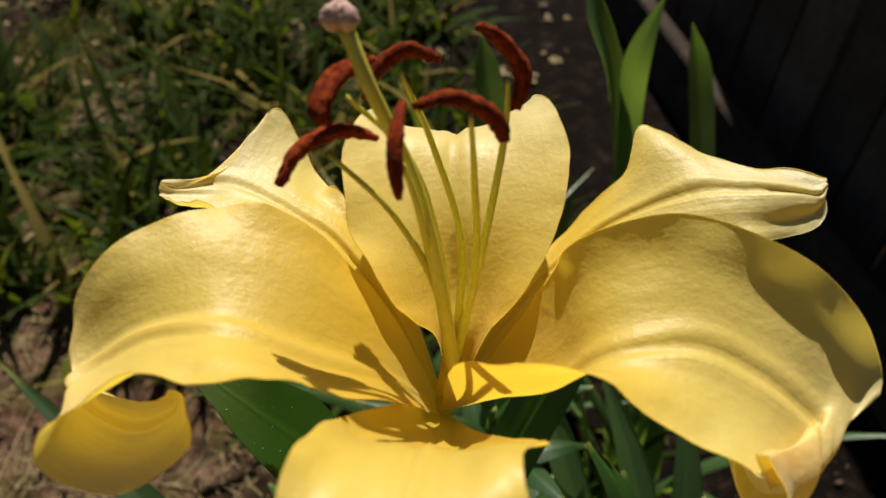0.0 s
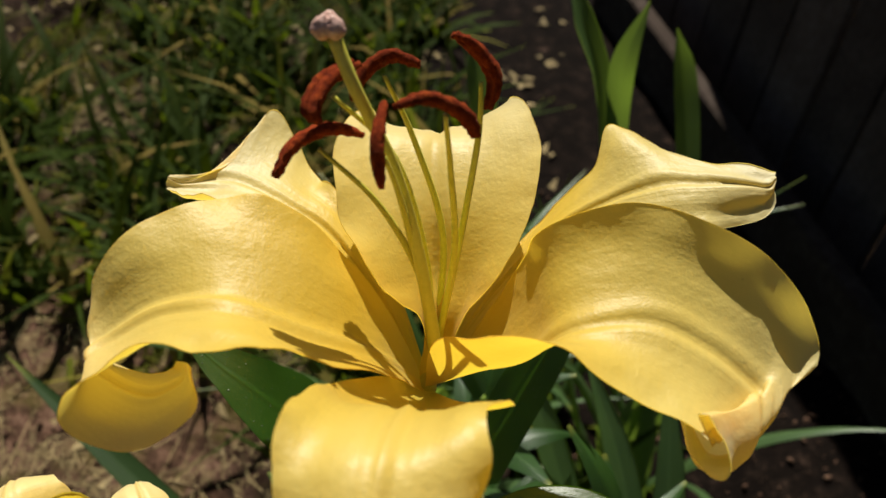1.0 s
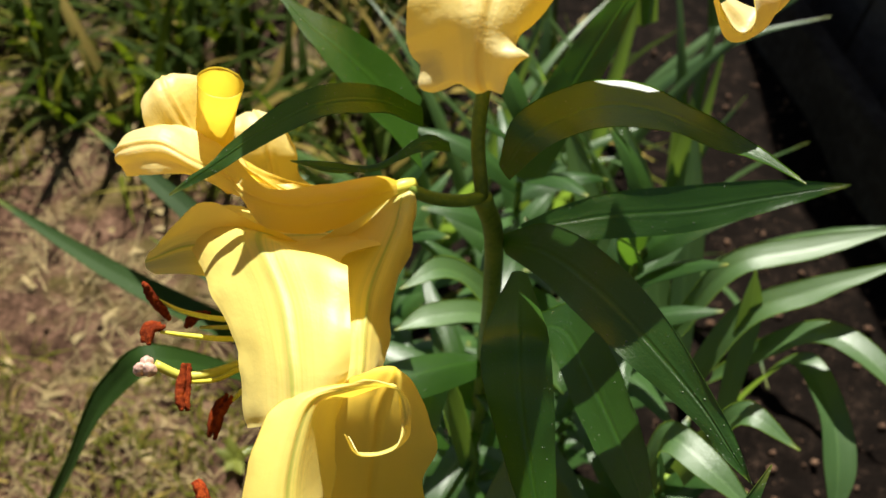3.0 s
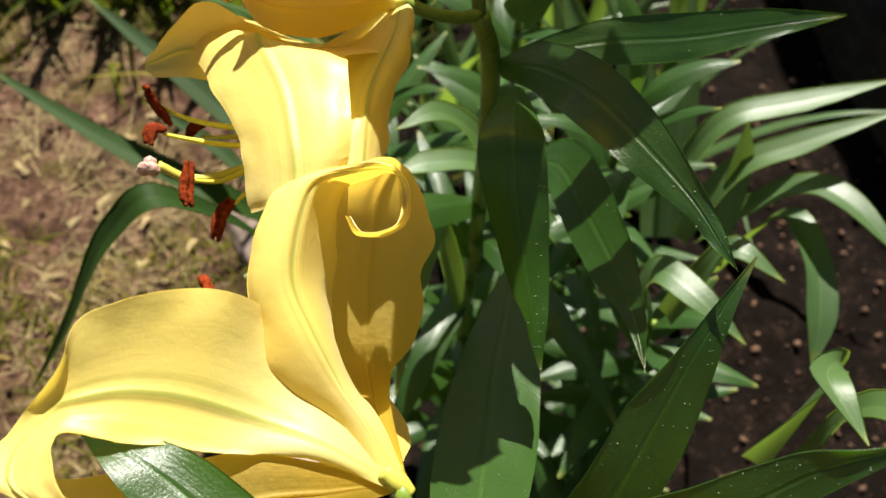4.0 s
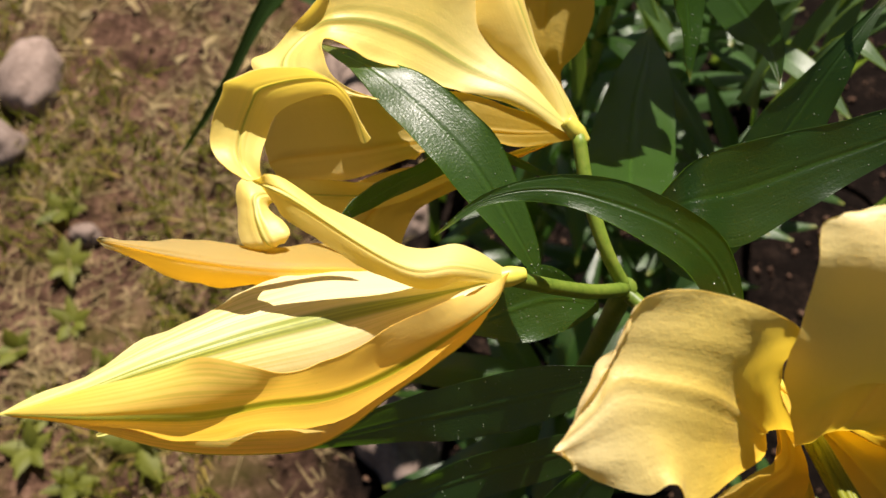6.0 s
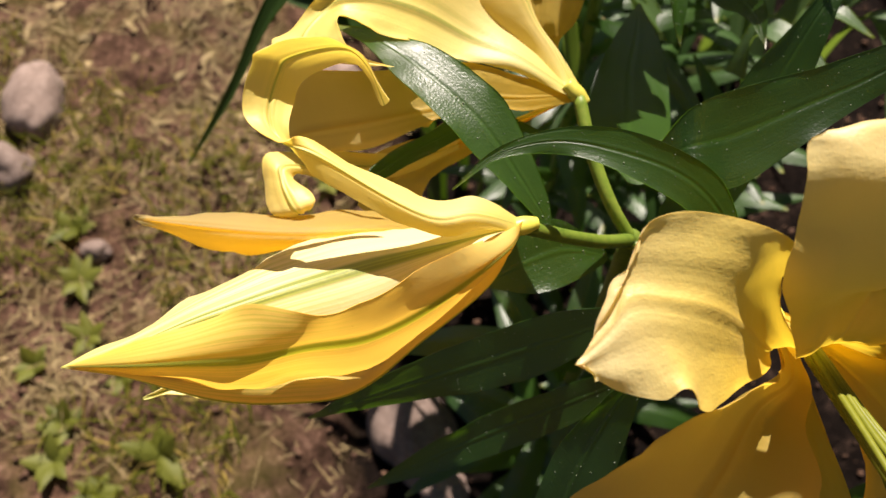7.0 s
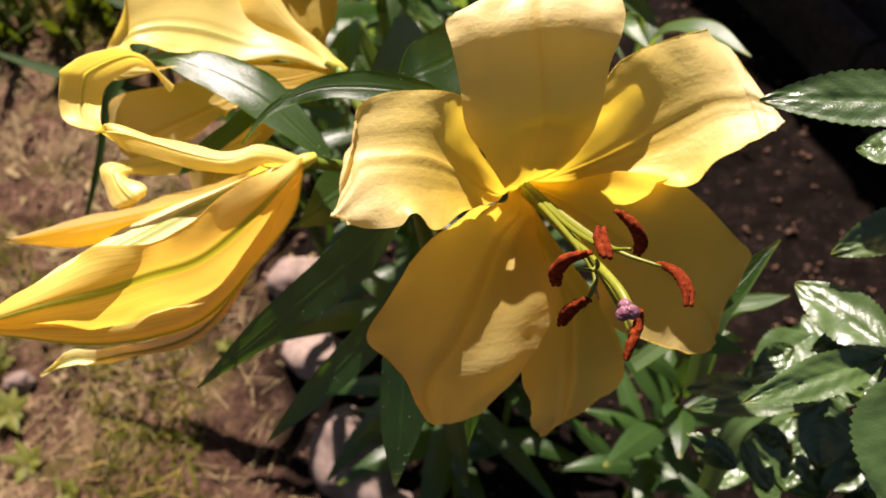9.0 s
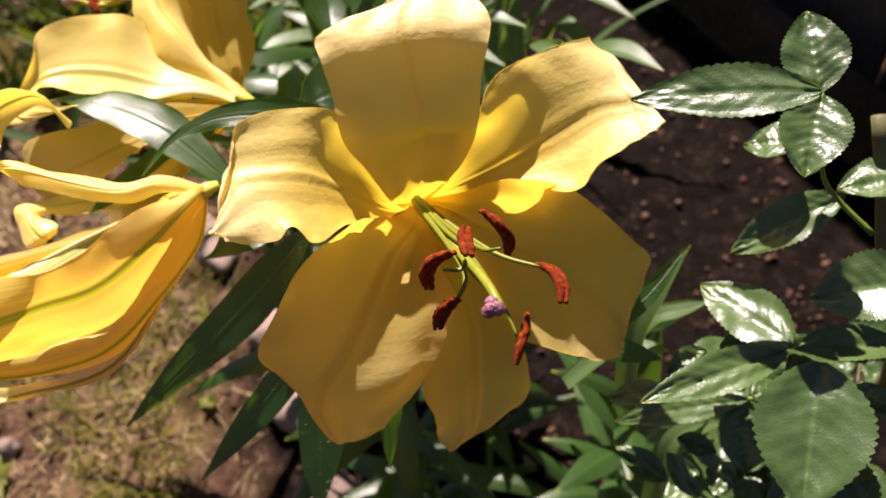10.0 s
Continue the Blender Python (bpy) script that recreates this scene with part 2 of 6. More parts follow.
def soil_material():
    """Reddish lawn soil; in the bed and far off, shade is put into the soil colour."""
    m, nodes, links = material("garden_soil")
    out = nodes.new("ShaderNodeOutputMaterial")
    skin = node(nodes, "BsdfPrincipled", Roughness=0.95, Specular_IOR_Level=0.05)
    coord = nodes.new("ShaderNodeTexCoord").outputs["Object"]
    big, mid, small = noise_at(nodes, links, 5, 4.0, coord), noise_at(nodes, links, 28, 5.0, coord, 0.65), noise_at(nodes, links, 160, 4.0, coord, 0.7)
    f = maths(nodes, links, "ADD", maths(nodes, links, "MULTIPLY", mid, 0.55), maths(nodes, links, "MULTIPLY", small, 0.45))
    lawn = ramp(nodes, links, f, [(0.36, (0.012, 0.007, 0.004)), (0.46, (0.044, 0.024, 0.015)), (0.55, (0.112, 0.062, 0.040)), (0.68, (0.25, 0.155, 0.108))])
    # Bed soil with its shade put into the colour, hence near black.
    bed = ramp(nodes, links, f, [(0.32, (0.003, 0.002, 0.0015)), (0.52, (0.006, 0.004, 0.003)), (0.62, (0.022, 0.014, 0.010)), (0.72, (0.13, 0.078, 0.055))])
    split = nodes.new("ShaderNodeSeparateXYZ")
    links.new(coord, split.inputs[0])
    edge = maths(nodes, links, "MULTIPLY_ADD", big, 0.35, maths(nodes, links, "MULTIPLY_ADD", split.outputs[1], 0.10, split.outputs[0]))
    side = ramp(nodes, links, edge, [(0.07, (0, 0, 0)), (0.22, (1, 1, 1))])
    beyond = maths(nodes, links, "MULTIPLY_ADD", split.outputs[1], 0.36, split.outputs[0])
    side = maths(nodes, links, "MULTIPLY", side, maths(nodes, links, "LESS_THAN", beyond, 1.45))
    # Painted shade over the far ground, from about y = 1.1 on.
    far_shade = ramp(nodes, links, maths(nodes, links, "MULTIPLY", maths(nodes, links, "MULTIPLY_ADD", big, 0.5, split.outputs[1]), 0.5), [(0.0, (0, 0, 0)), (0.68, (0, 0, 0)), (0.82, (0.85, 0.85, 0.85))])
    side = maths(nodes, links, "MAXIMUM", side, far_shade)
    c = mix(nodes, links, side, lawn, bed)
    moss = ramp(nodes, links, noise_at(nodes, links, 9, 4.0, coord), [(0.48, (0, 0, 0)), (0.62, (1, 1, 1))])
    c = mix(nodes, links, maths(nodes, links, "MULTIPLY", moss, maths(nodes, links, "MULTIPLY_ADD", side, -0.4, 0.4)), c, (0.085, 0.080, 0.016))
    links.new(c, skin.inputs["Base Color"])
    b = node(nodes, "Bump", Strength=0.9, Distance=0.01)
    links.new(f, b.inputs["Height"])
    links.new(b.outputs[0], skin.inputs["Normal"])
    links.new(skin.outputs[0], out.inputs["Surface"])
    return m


def water_material():
    m, nodes, links = material("water")
    out = nodes.new("ShaderNodeOutputMaterial")
    skin = node(nodes, "BsdfPrincipled", Base_Color=(0.14, 0.18, 0.11, 1.0), Roughness=0.08, Specular_IOR_Level=0.8)
    links.new(skin.outputs[0], out.inputs["Surface"])
    return m


water = water_material()
soil = soil_material()
crumb = plain_material("soil_crumb", [(0.03, 0.016, 0.010), (0.09, 0.05, 0.032), (0.19, 0.115, 0.072)], 30, 0.95, 0.7, 0.003, 8.0, 0.15)
stone_grey = plain_material("pale_stone", [(0.11, 0.078, 0.062), (0.21, 0.155, 0.125), (0.32, 0.25, 0.21)], 18, 0.85, 0.5, 0.002)
straw = plain_material("dry_straw", [(0.10, 0.072, 0.03), (0.23, 0.17, 0.075), (0.42, 0.33, 0.17)], 50, 0.8, 0.2, 0.0005)
plank_brown = plain_material("weathered_plank", [(0.028, 0.021, 0.017), (0.050, 0.038, 0.031), (0.085, 0.068, 0.057)], 7, 0.95, 0.5, 0.002, specular=0.02)
fence_brown = plain_material("stained_fence_board", [(0.060, 0.043, 0.034), (0.095, 0.070, 0.056), (0.140, 0.108, 0.088)], 9, 0.85, 0.5, 0.002, specular=0.15)
cane_brown = plain_material("rose_cane", [(0.07, 0.09, 0.03), (0.12, 0.12, 0.05), (0.17, 0.11, 0.07)], 40, 0.6, 0.3, 0.0008)


# ---- builders ----
def part(name, bm, mat, parent, label="", smooth=True):
    """Links a bmesh in world metres as one mesh object under a thing or a part."""
    me = bpy.data.meshes.new(name)
    bm.to_mesh(me)
    bm.free()
    me.materials.append(mat)
    ob = new(name, me)
    if parent is not None:
        origin = parent.matrix_world.translation if parent.parent is None else ORIGIN[parent.name]
        me.transform(Matrix.Translation(-origin))
        ob.parent = parent
        ORIGIN[ob.name] = origin
    if smooth:
        me.polygons.foreach_set("use_smooth", [True] * len(me.polygons))
    if label:
        tagged(ob, label)
    return ob


ORIGIN = {}


def thing(name, at, label, category, group="", kind=""):
    ob = new(name)
    ob.empty_display_size = 0.02
    ob.location = at
    ob.matrix_world = Matrix.Translation(at)
    return tagged(ob, label, category, group, kind)


def spline(points, u):
    """Catmull-Rom through the points (rows of an array), u from 0 to their number less one."""
    p = np.asarray(points, float)
    i = min(int(u), len(p) - 2)
    f = u - i
    a, b = p[i], p[i + 1]
    before = p[i - 1] if i > 0 else 2 * a - b
    after = p[i + 2] if i + 2 < len(p) else 2 * b - a
    return 0.5 * (2 * b * 0 + 2 * a + (b - before) * f + (2 * before - 5 * a + 4 * b - after) * f * f + (3 * a - before - 3 * b + after) * f ** 3)


def sheet(rows, steps, across, groove=0.0, ruffle=0.0, seed=0.0, thick=0.0006, fullness=0.0, flutes=0.0):
    """A leaf or petal lofted along its stations; each row holds one margin, the midrib and the other margin in millimetres.
    The blade is one thin skin with a thickened rim."""
    rows = np.array(rows, float).reshape(len(rows), 3, 3) / 1000
    n = steps * (len(rows) - 1)
    grid = np.zeros((n + 1, across + 1, 3))
    for i in range(n + 1):
        left, rib, right = spline(rows.reshape(len(rows), 9), i / steps).reshape(3, 3)
        for j in range(across + 1):
            v = 2 * j / across - 1
            grid[i, j] = rib + v * (right - left) / 2 + (abs(v) ** (2 - fullness)) * ((left + right) / 2 - rib)
    du, dv = np.gradient(grid, axis=0), np.gradient(grid, axis=1)
    normal = np.cross(du, dv)
    normal /= np.maximum(np.linalg.norm(normal, axis=2, keepdims=True), 1e-9)
    for i in range(n + 1):
        taper = min(1, 4 * i / n, 6 * (n - i) / n + 0.15)
        for j in range(across + 1):
            v = 2 * j / across - 1
            p = Vector(grid[i, j]) * 55 + Vector((seed * 7.3, seed * 3.1, 0))
            edge = abs(v) ** 3
            wave = ruffle * edge * taper * (noise.noise(p) + 0.22 * noise.noise(p * 2.7))
            swell = 0.35 * ruffle * taper * noise.noise(p * 0.6)
            dip = groove * taper * (math.exp(-(v / 0.055) ** 2) - 0.5 * math.exp(-((abs(v) - 0.14) / 0.06) ** 2))
            f = i / n
            fold = flutes * min(1, 3 * f) * (noise.noise(Vector((v * 2.3 + seed * 5, f * 1.4, seed))) + 0.55 * noise.noise(Vector((v * 1.2, f * 6.5 + seed * 3, seed + 9))) * (0.35 + abs(v)))
            crimp = 0.22 * flutes * abs(v) ** 2 * noise.noise(Vector((v * 2.0, f * 24 + seed, seed + 4)))
            grid[i, j] += normal[i, j] * (wave + swell + dip + fold + crimp)
    bm = bmesh.new()
    uv = bm.loops.layers.uv.new("sheet")
    top = [[bm.verts.new(grid[i, j]) for j in range(across + 1)] for i in range(n + 1)]

    def face(corners, marks):
        f = bm.faces.new(corners)
        for loop, (i, j) in zip(f.loops, marks):
            loop[uv].uv = (j / across, i / n)

    for i in range(n):
        for j in range(across):
            marks = [(i, j), (i + 1, j), (i + 1, j + 1), (i, j + 1)]
            face([top[x][y] for x, y in marks], marks)
    for edge in (0, across):
        lip = [bm.verts.new(grid[i, edge]) for i in range(n + 1)]
        rim = [bm.verts.new(grid[i, edge] - normal[i, edge] * thick) for i in range(n + 1)]
        for i in range(n):
            marks = [(i, edge), (i + 1, edge), (i + 1, edge), (i, edge)]
            face([lip[i], lip[i + 1], rim[i + 1], rim[i]], marks)
    return bm


def tube(points, radii, sides=10, steps=6, rough=0.0, caps=True):
    """A round rod along a smooth line; points in metres, radii in metres."""
    pts = [Vector(spline(points, i / steps)) for i in range(steps * (len(points) - 1) + 1)]
    rad = [float(spline([[r] for r in radii], i / steps * (len(radii) - 1) / (len(points) - 1))[0]) for i in range(len(pts))]
    bm = bmesh.new()
    side = None
    rings = []
    for i, p in enumerate(pts):
        t = (pts[min(i + 1, len(pts) - 1)] - pts[max(i - 1, 0)]).normalized()
        if side is None:
            side = t.cross((0.3, 0.8, 0.5)).normalized()
        side = (side - t * side.dot(t)).normalized()
        up = t.cross(side)
        ring = []
        for k in range(sides):
            a = 2 * math.pi * k / sides
            d = side * math.cos(a) + up * math.sin(a)
            q = p + d * rad[i]
            if rough:
                q += d * rough * noise.noise(q * 700)
            ring.append(bm.verts.new(q))
        rings.append(ring)
    for a, b in zip(rings, rings[1:]):
        for k in range(sides):
            bm.faces.new((a[k], a[(k + 1) % sides], b[(k + 1) % sides], b[k]))
    if caps:
        bm.faces.new(rings[0][::-1])
        bm.faces.new(rings[-1])
    return bm


def metres(points):
    return [[c / 1000 for c in p] for p in points]


# ---- lilies ----
serial = [0]


def tepal(flower, mat, rows):
    serial[0] += 1
    bm = sheet(rows, 8, 36, groove=0.0012 if flower == flower_a else 0.0006, ruffle=0.0042 if flower == flower_e else 0.0030, seed=serial[0], thick=0.0003, fullness=0.15, flutes={flower_c: 0.0009, flower_d: 0.0004, flower_b: 0.0012}.get(flower, 0.0024))
    return part("tepal", bm, mat, flower)


def lily_leaf(plant, rows):
    serial[0] += 1
    bm = sheet(rows, 6, 28, groove=0.0003, ruffle=0.0018, seed=serial[0], thick=0.0004, fullness=0.35)
    bm.normal_update()
    bm.faces.ensure_lookup_table()
    pick = random.Random(serial[0])
    spots = [(f.calc_center_median(), f.normal.copy()) for f in pick.sample(bm.faces[:-60], 70)]
    leaf = part("leaf", bm, lily_green, plant)
    wet = bmesh.new()
    for p, n in spots:
        r = pick.uniform(0.00012, 0.00036) * (1 if pick.random() < 0.8 else 1.5)
        n = n if n.z > 0 else -n
        bmesh.ops.create_icosphere(wet, subdivisions=1, radius=r, matrix=Matrix.Translation(p + n * r * 0.2) @ n.to_track_quat("Z", "Y").to_matrix().to_4x4() @ Matrix.Diagonal((1, 1, 0.6, 1)))
    tagged(part("dew", wet, water, leaf), "scattered tiny drops of water", kind="stuff")
    return leaf


def stem(plant, r0, r1, points):
    name = "stem" if r0 > 5 else "pedicel"
    return part(name, tube(metres(points), [r0 / 1000, r1 / 1000], 12, 6), stem_green, plant)


def filament(flower, points):
    return part("filament", tube(metres(points), [0.0014, 0.0012, 0.0007], 8, 6), shaded_filament_green if flower == flower_e else filament_green, flower)


def anther(flower, points):
    """A pollen-covered anther: two lobes side by side along a bent line."""
    pts = metres(points)
    r = [0.0009, 0.0018, 0.0020, 0.0019, 0.0009]
    a = Vector(pts[-1]) - Vector(pts[0])
    off = a.cross(Vector((0.2, 0.7, 0.6))).normalized() * 0.0013
    bm = tube([Vector(p) + off for p in pts], r, 12, 9, rough=0.0007)
    other = tube([Vector(p) - off for p in pts], r, 12, 9, rough=0.0007)
    me = bpy.data.meshes.new("lobe")
    other.to_mesh(me)
    other.free()
    bm.from_mesh(me)
    bpy.data.meshes.remove(me)
    return part("anther", bm, pollen, flower)


def style(flower, points):
    return part("style", tube(metres(points), [0.0026, 0.0022, 0.0020, 0.0021], 12, 6), shaded_filament_green if flower == flower_e else style_green, flower)


def stigma(flower, points):
    """A knob of three swollen, furrowed lobes."""
    c = Vector(points[0]) / 1000
    bm = bmesh.new()
    bmesh.ops.create_icosphere(bm, subdivisions=4, radius=1.0)
    for v in bm.verts:
        d = v.co.normalized()
        a = math.atan2(d.y, d.x)
        lobe = abs(math.cos(1.5 * (a + 0.4)))
        r = 0.0047 * (0.56 + 0.56 * lobe ** 0.7 * (1 - 0.4 * abs(d.z)) - 0.24 * math.exp(-((d.x * d.x + d.y * d.y) / 0.03)))
        v.co = c + d * (r + 0.0005 * noise.noise(d * 4))
    return part("stigma", bm, stigma_skin if flower == flower_e else stigma_beige, flower)


def flower_at(plant, at, towards):
    """The receptacle from which the tepals rise."""
    a, b = Vector(at), Vector(at) + (Vector(towards) - Vector(at)).normalized() * 0.007
    return part("flower", tube([a - (b - a) * 0.9, a, b], [0.0024, 0.0040, 0.0034], 14, 6), style_green, plant, "open pale yellow lily flower with rust-red anthers")


lily_1 = thing("lily_plant", (0.200, 0.335, 0.0), "tall lily with two open pale yellow flowers and dark green leaves", "lily", "lilies in the bed")
lily_2 = thing("lily_plant", (0.238, 0.075, 0.0), "lily with two open yellow flowers and a half-open bud", "lily", "lilies in the bed")
flower_a = flower_at(lily_1, (0.178, 0.374, 0.887), (0.18, 0.36, 0.95))
flower_b = flower_at(lily_1, (0.145, 0.308, 0.837), (0.05, 0.25, 0.83))
flower_c = flower_at(lily_2, (0.181, 0.091, 0.813), (0.10, 0.13, 0.85))
flower_d = flower_at(lily_2, (0.167, 0.011, 0.824), (0.05, -0.05, 0.83))
flower_e = flower_at(lily_2, (0.278, 0.006, 0.799), (0.29, -0.06, 0.85))
tagged(flower_d, "half-open yellow lily bud with green ribs")

stem(lily_1, 5.5, 5.0, [(200.0, 335.0, -10.0), (202.0, 330.0, 300.0), (198.0, 325.0, 600.0), (192.0, 318.0, 780.0), (182.0, 318.0, 826.0)])
stem(lily_1, 3.5, 3.5, [(182.0, 318.0, 824.0), (176.0, 335.0, 850.0), (176.0, 358.0, 872.0), (178.0, 373.0, 886.0)])
stem(lily_1, 3.2, 3.2, [(182.0, 318.0, 826.0), (172.0, 312.0, 828.0), (158.0, 308.0, 832.0), (146.0, 308.0, 837.0)])
stem(lily_2, 6.0, 5.0, [(238.0, 75.0, -10.0), (236.0, 70.0, 300.0), (230.0, 58.0, 600.0), (219.0, 41.0, 779.0)])
stem(lily_2, 3.2, 3.2, [(219.0, 42.0, 776.0), (205.0, 52.0, 790.0), (192.0, 70.0, 802.0), (182.0, 90.0, 813.0)])
stem(lily_2, 3.2, 3.2, [(219.0, 41.0, 777.0), (205.0, 30.0, 790.0), (188.0, 20.0, 806.0), (168.0, 11.0, 823.0)])
stem(lily_2, 3.4, 3.4, [(219.0, 41.0, 775.0), (238.0, 28.0, 780.0), (262.0, 20.0, 788.0), (277.0, 10.0, 797.0)])
tepal(flower_a, tepal_inside, [
    (181.3, 375.7, 888.1, 179.5, 373.1, 889.4, 177.6, 370.4, 890.8),
    (196.6, 384.7, 919.6, 196.6, 361.9, 918.2, 180.2, 360.6, 932.1),
    (206.5, 389.0, 944.3, 211.8, 353.9, 940.3, 195.5, 347.2, 954.4),
    (213.2, 389.5, 964.0, 224.6, 354.0, 956.3, 214.1, 334.3, 971.4),
    (237.2, 391.2, 979.4, 247.5, 357.6, 961.2, 233.8, 328.2, 965.5),
    (261.3, 387.5, 979.8, 267.8, 354.4, 955.3, 252.1, 323.3, 959.5),
    (286.2, 378.0, 973.0, 284.9, 349.4, 945.0, 267.5, 319.7, 952.1),
    (304.5, 365.8, 951.4, 284.7, 344.7, 947.5, 260.6, 322.9, 963.4),
    (299.3, 356.0, 945.0, 284.3, 334.6, 943.2, 269.4, 321.3, 951.9),
    (291.2, 353.1, 934.3, 281.2, 331.8, 933.7, 272.2, 318.6, 939.8),
    (286.3, 356.4, 923.1, 274.3, 337.2, 921.5, 263.8, 325.4, 937.1),
    (272.3, 357.4, 926.3, 265.3, 347.4, 929.9, 261.0, 343.1, 938.4)])
tepal(flower_a, tepal_inside, [
    (176.4, 376.2, 889.1, 177.1, 372.8, 889.6, 177.8, 369.5, 890.2),
    (157.0, 381.5, 931.7, 163.2, 355.7, 928.4, 165.4, 341.6, 938.3),
    (129.0, 386.6, 961.0, 141.7, 345.4, 950.6, 145.3, 323.7, 965.5),
    (105.7, 383.6, 968.0, 118.0, 342.0, 962.8, 126.2, 319.6, 972.6),
    (83.7, 364.3, 970.2, 96.0, 340.4, 957.1, 105.1, 318.4, 968.5),
    (72.1, 350.1, 959.8, 80.6, 333.6, 948.6, 93.4, 313.7, 966.1),
    (71.4, 339.4, 946.5, 75.8, 326.3, 947.4, 83.2, 305.1, 958.4),
    (76.5, 334.4, 932.9, 84.5, 320.9, 944.3, 84.5, 299.2, 948.2),
    (88.8, 333.7, 931.3, 99.1, 315.8, 946.8, 101.4, 298.4, 943.5),
    (99.1, 331.8, 937.3, 107.3, 321.6, 947.7, 115.3, 312.0, 947.6),
    (103.1, 330.7, 944.3, 106.1, 328.5, 947.6, 109.1, 326.8, 948.5)])
tepal(flower_a, tepal_inside, [
    (174.7, 374.5, 889.8, 178.2, 374.8, 889.9, 181.7, 375.1, 889.9),
    (174.0, 377.5, 923.8, 179.8, 381.9, 916.5, 189.6, 378.8, 924.1),
    (157.8, 375.6, 945.5, 176.8, 396.1, 932.1, 200.6, 385.6, 944.1),
    (141.1, 391.8, 956.9, 173.2, 413.0, 950.3, 208.9, 404.5, 957.9),
    (135.6, 414.3, 968.1, 170.2, 433.9, 959.8, 210.0, 427.5, 969.2),
    (137.2, 437.0, 967.8, 170.0, 448.8, 954.9, 202.2, 452.1, 971.4),
    (141.3, 453.2, 955.4, 170.3, 461.0, 943.0, 196.7, 467.6, 961.7),
    (147.5, 463.1, 939.5, 171.1, 467.6, 931.1, 191.9, 474.3, 944.7)])
tepal(flower_a, tepal_inside, [
    (175.6, 372.3, 888.3, 176.3, 375.7, 888.8, 177.1, 379.1, 889.4),
    (156.2, 387.4, 910.9, 156.9, 395.7, 910.6, 159.8, 403.2, 913.5),
    (129.6, 400.6, 927.0, 133.1, 412.5, 927.2, 131.8, 431.6, 932.0),
    (109.1, 405.2, 938.5, 114.4, 419.0, 934.8, 121.6, 441.0, 929.3),
    (92.0, 406.6, 941.0, 97.7, 423.6, 937.6, 108.5, 455.8, 937.8),
    (80.2, 405.8, 941.0, 86.2, 423.6, 938.4, 96.2, 462.2, 944.8),
    (74.5, 406.2, 941.8, 75.4, 416.2, 940.3, 86.1, 427.9, 939.9),
    (70.8, 409.7, 942.6, 69.5, 413.0, 944.5, 70.2, 414.7, 944.8)])
tepal(flower_a, tepal_inside, [
    (177.7, 378.8, 889.0, 179.3, 375.7, 889.1, 181.0, 372.6, 889.2),
    (192.8, 401.7, 915.5, 197.1, 397.5, 916.7, 199.8, 388.3, 915.9),
    (215.9, 431.9, 935.3, 216.8, 417.2, 934.8, 219.0, 405.5, 934.4),
    (232.6, 444.1, 948.9, 237.0, 426.1, 949.2, 242.9, 411.2, 949.6),
    (236.1, 460.8, 959.5, 256.1, 428.9, 959.1, 263.3, 409.3, 953.4),
    (250.4, 455.5, 958.9, 272.1, 427.9, 962.7, 279.1, 412.9, 954.5),
    (270.1, 441.5, 962.1, 286.2, 426.7, 964.8, 290.2, 417.3, 956.7),
    (287.4, 436.7, 966.1, 293.8, 427.0, 964.6, 296.0, 423.0, 959.1),
    (296.4, 433.2, 967.7, 296.0, 430.1, 966.0, 295.8, 427.3, 963.4)])
tepal(flower_a, tepal_inside, [
    (174.6, 372.3, 889.2, 178.1, 371.7, 889.0, 181.5, 371.2, 888.7),
    (164.7, 346.3, 928.9, 179.0, 342.5, 914.4, 191.2, 341.9, 927.1),
    (153.6, 321.0, 956.7, 178.3, 324.6, 941.7, 207.6, 319.5, 960.0),
    (149.7, 296.5, 982.0, 177.9, 308.1, 967.7, 199.1, 303.4, 984.1),
    (149.9, 280.9, 985.8, 176.6, 284.4, 985.8, 199.6, 293.2, 987.7),
    (152.6, 268.6, 977.1, 176.4, 268.2, 984.3, 201.8, 282.0, 979.8),
    (152.5, 259.9, 967.5, 176.0, 256.4, 980.0, 193.0, 268.7, 969.6),
    (155.5, 257.1, 959.9, 176.4, 251.1, 974.4, 189.3, 261.0, 966.1),
    (159.2, 252.8, 958.8, 176.8, 247.7, 969.1, 192.0, 251.7, 970.1),
    (160.0, 248.6, 955.3, 178.0, 245.2, 963.1, 187.7, 248.3, 963.8),
    (165.3, 248.2, 954.7, 180.0, 245.8, 959.6, 185.5, 245.5, 959.1)])
tepal(flower_e, tepal_inside, [
    (275.0, 2.9, 801.6, 278.2, 4.3, 801.5, 281.4, 5.8, 801.3),
    (269.1, -35.0, 846.9, 281.9, -24.9, 844.4, 295.2, -23.2, 845.6),
    (259.0, -29.9, 866.1, 287.7, -12.6, 866.4, 308.6, -18.1, 861.9),
    (249.9, -23.9, 881.5, 286.5, -15.8, 878.4, 312.5, -12.9, 874.3),
    (248.4, -13.3, 900.1, 285.6, -6.6, 897.3, 316.1, -3.9, 891.9),
    (245.7, -4.6, 912.8, 283.8, 1.4, 913.1, 319.5, 0.9, 905.7),
    (244.5, 5.5, 919.2, 284.2, 9.7, 919.5, 322.4, 9.8, 913.7),
    (259.8, 11.8, 918.5, 290.8, 24.0, 921.6, 316.5, 22.1, 919.2),
    (281.9, 26.1, 919.3, 299.4, 35.0, 917.9, 308.5, 31.7, 919.4)])
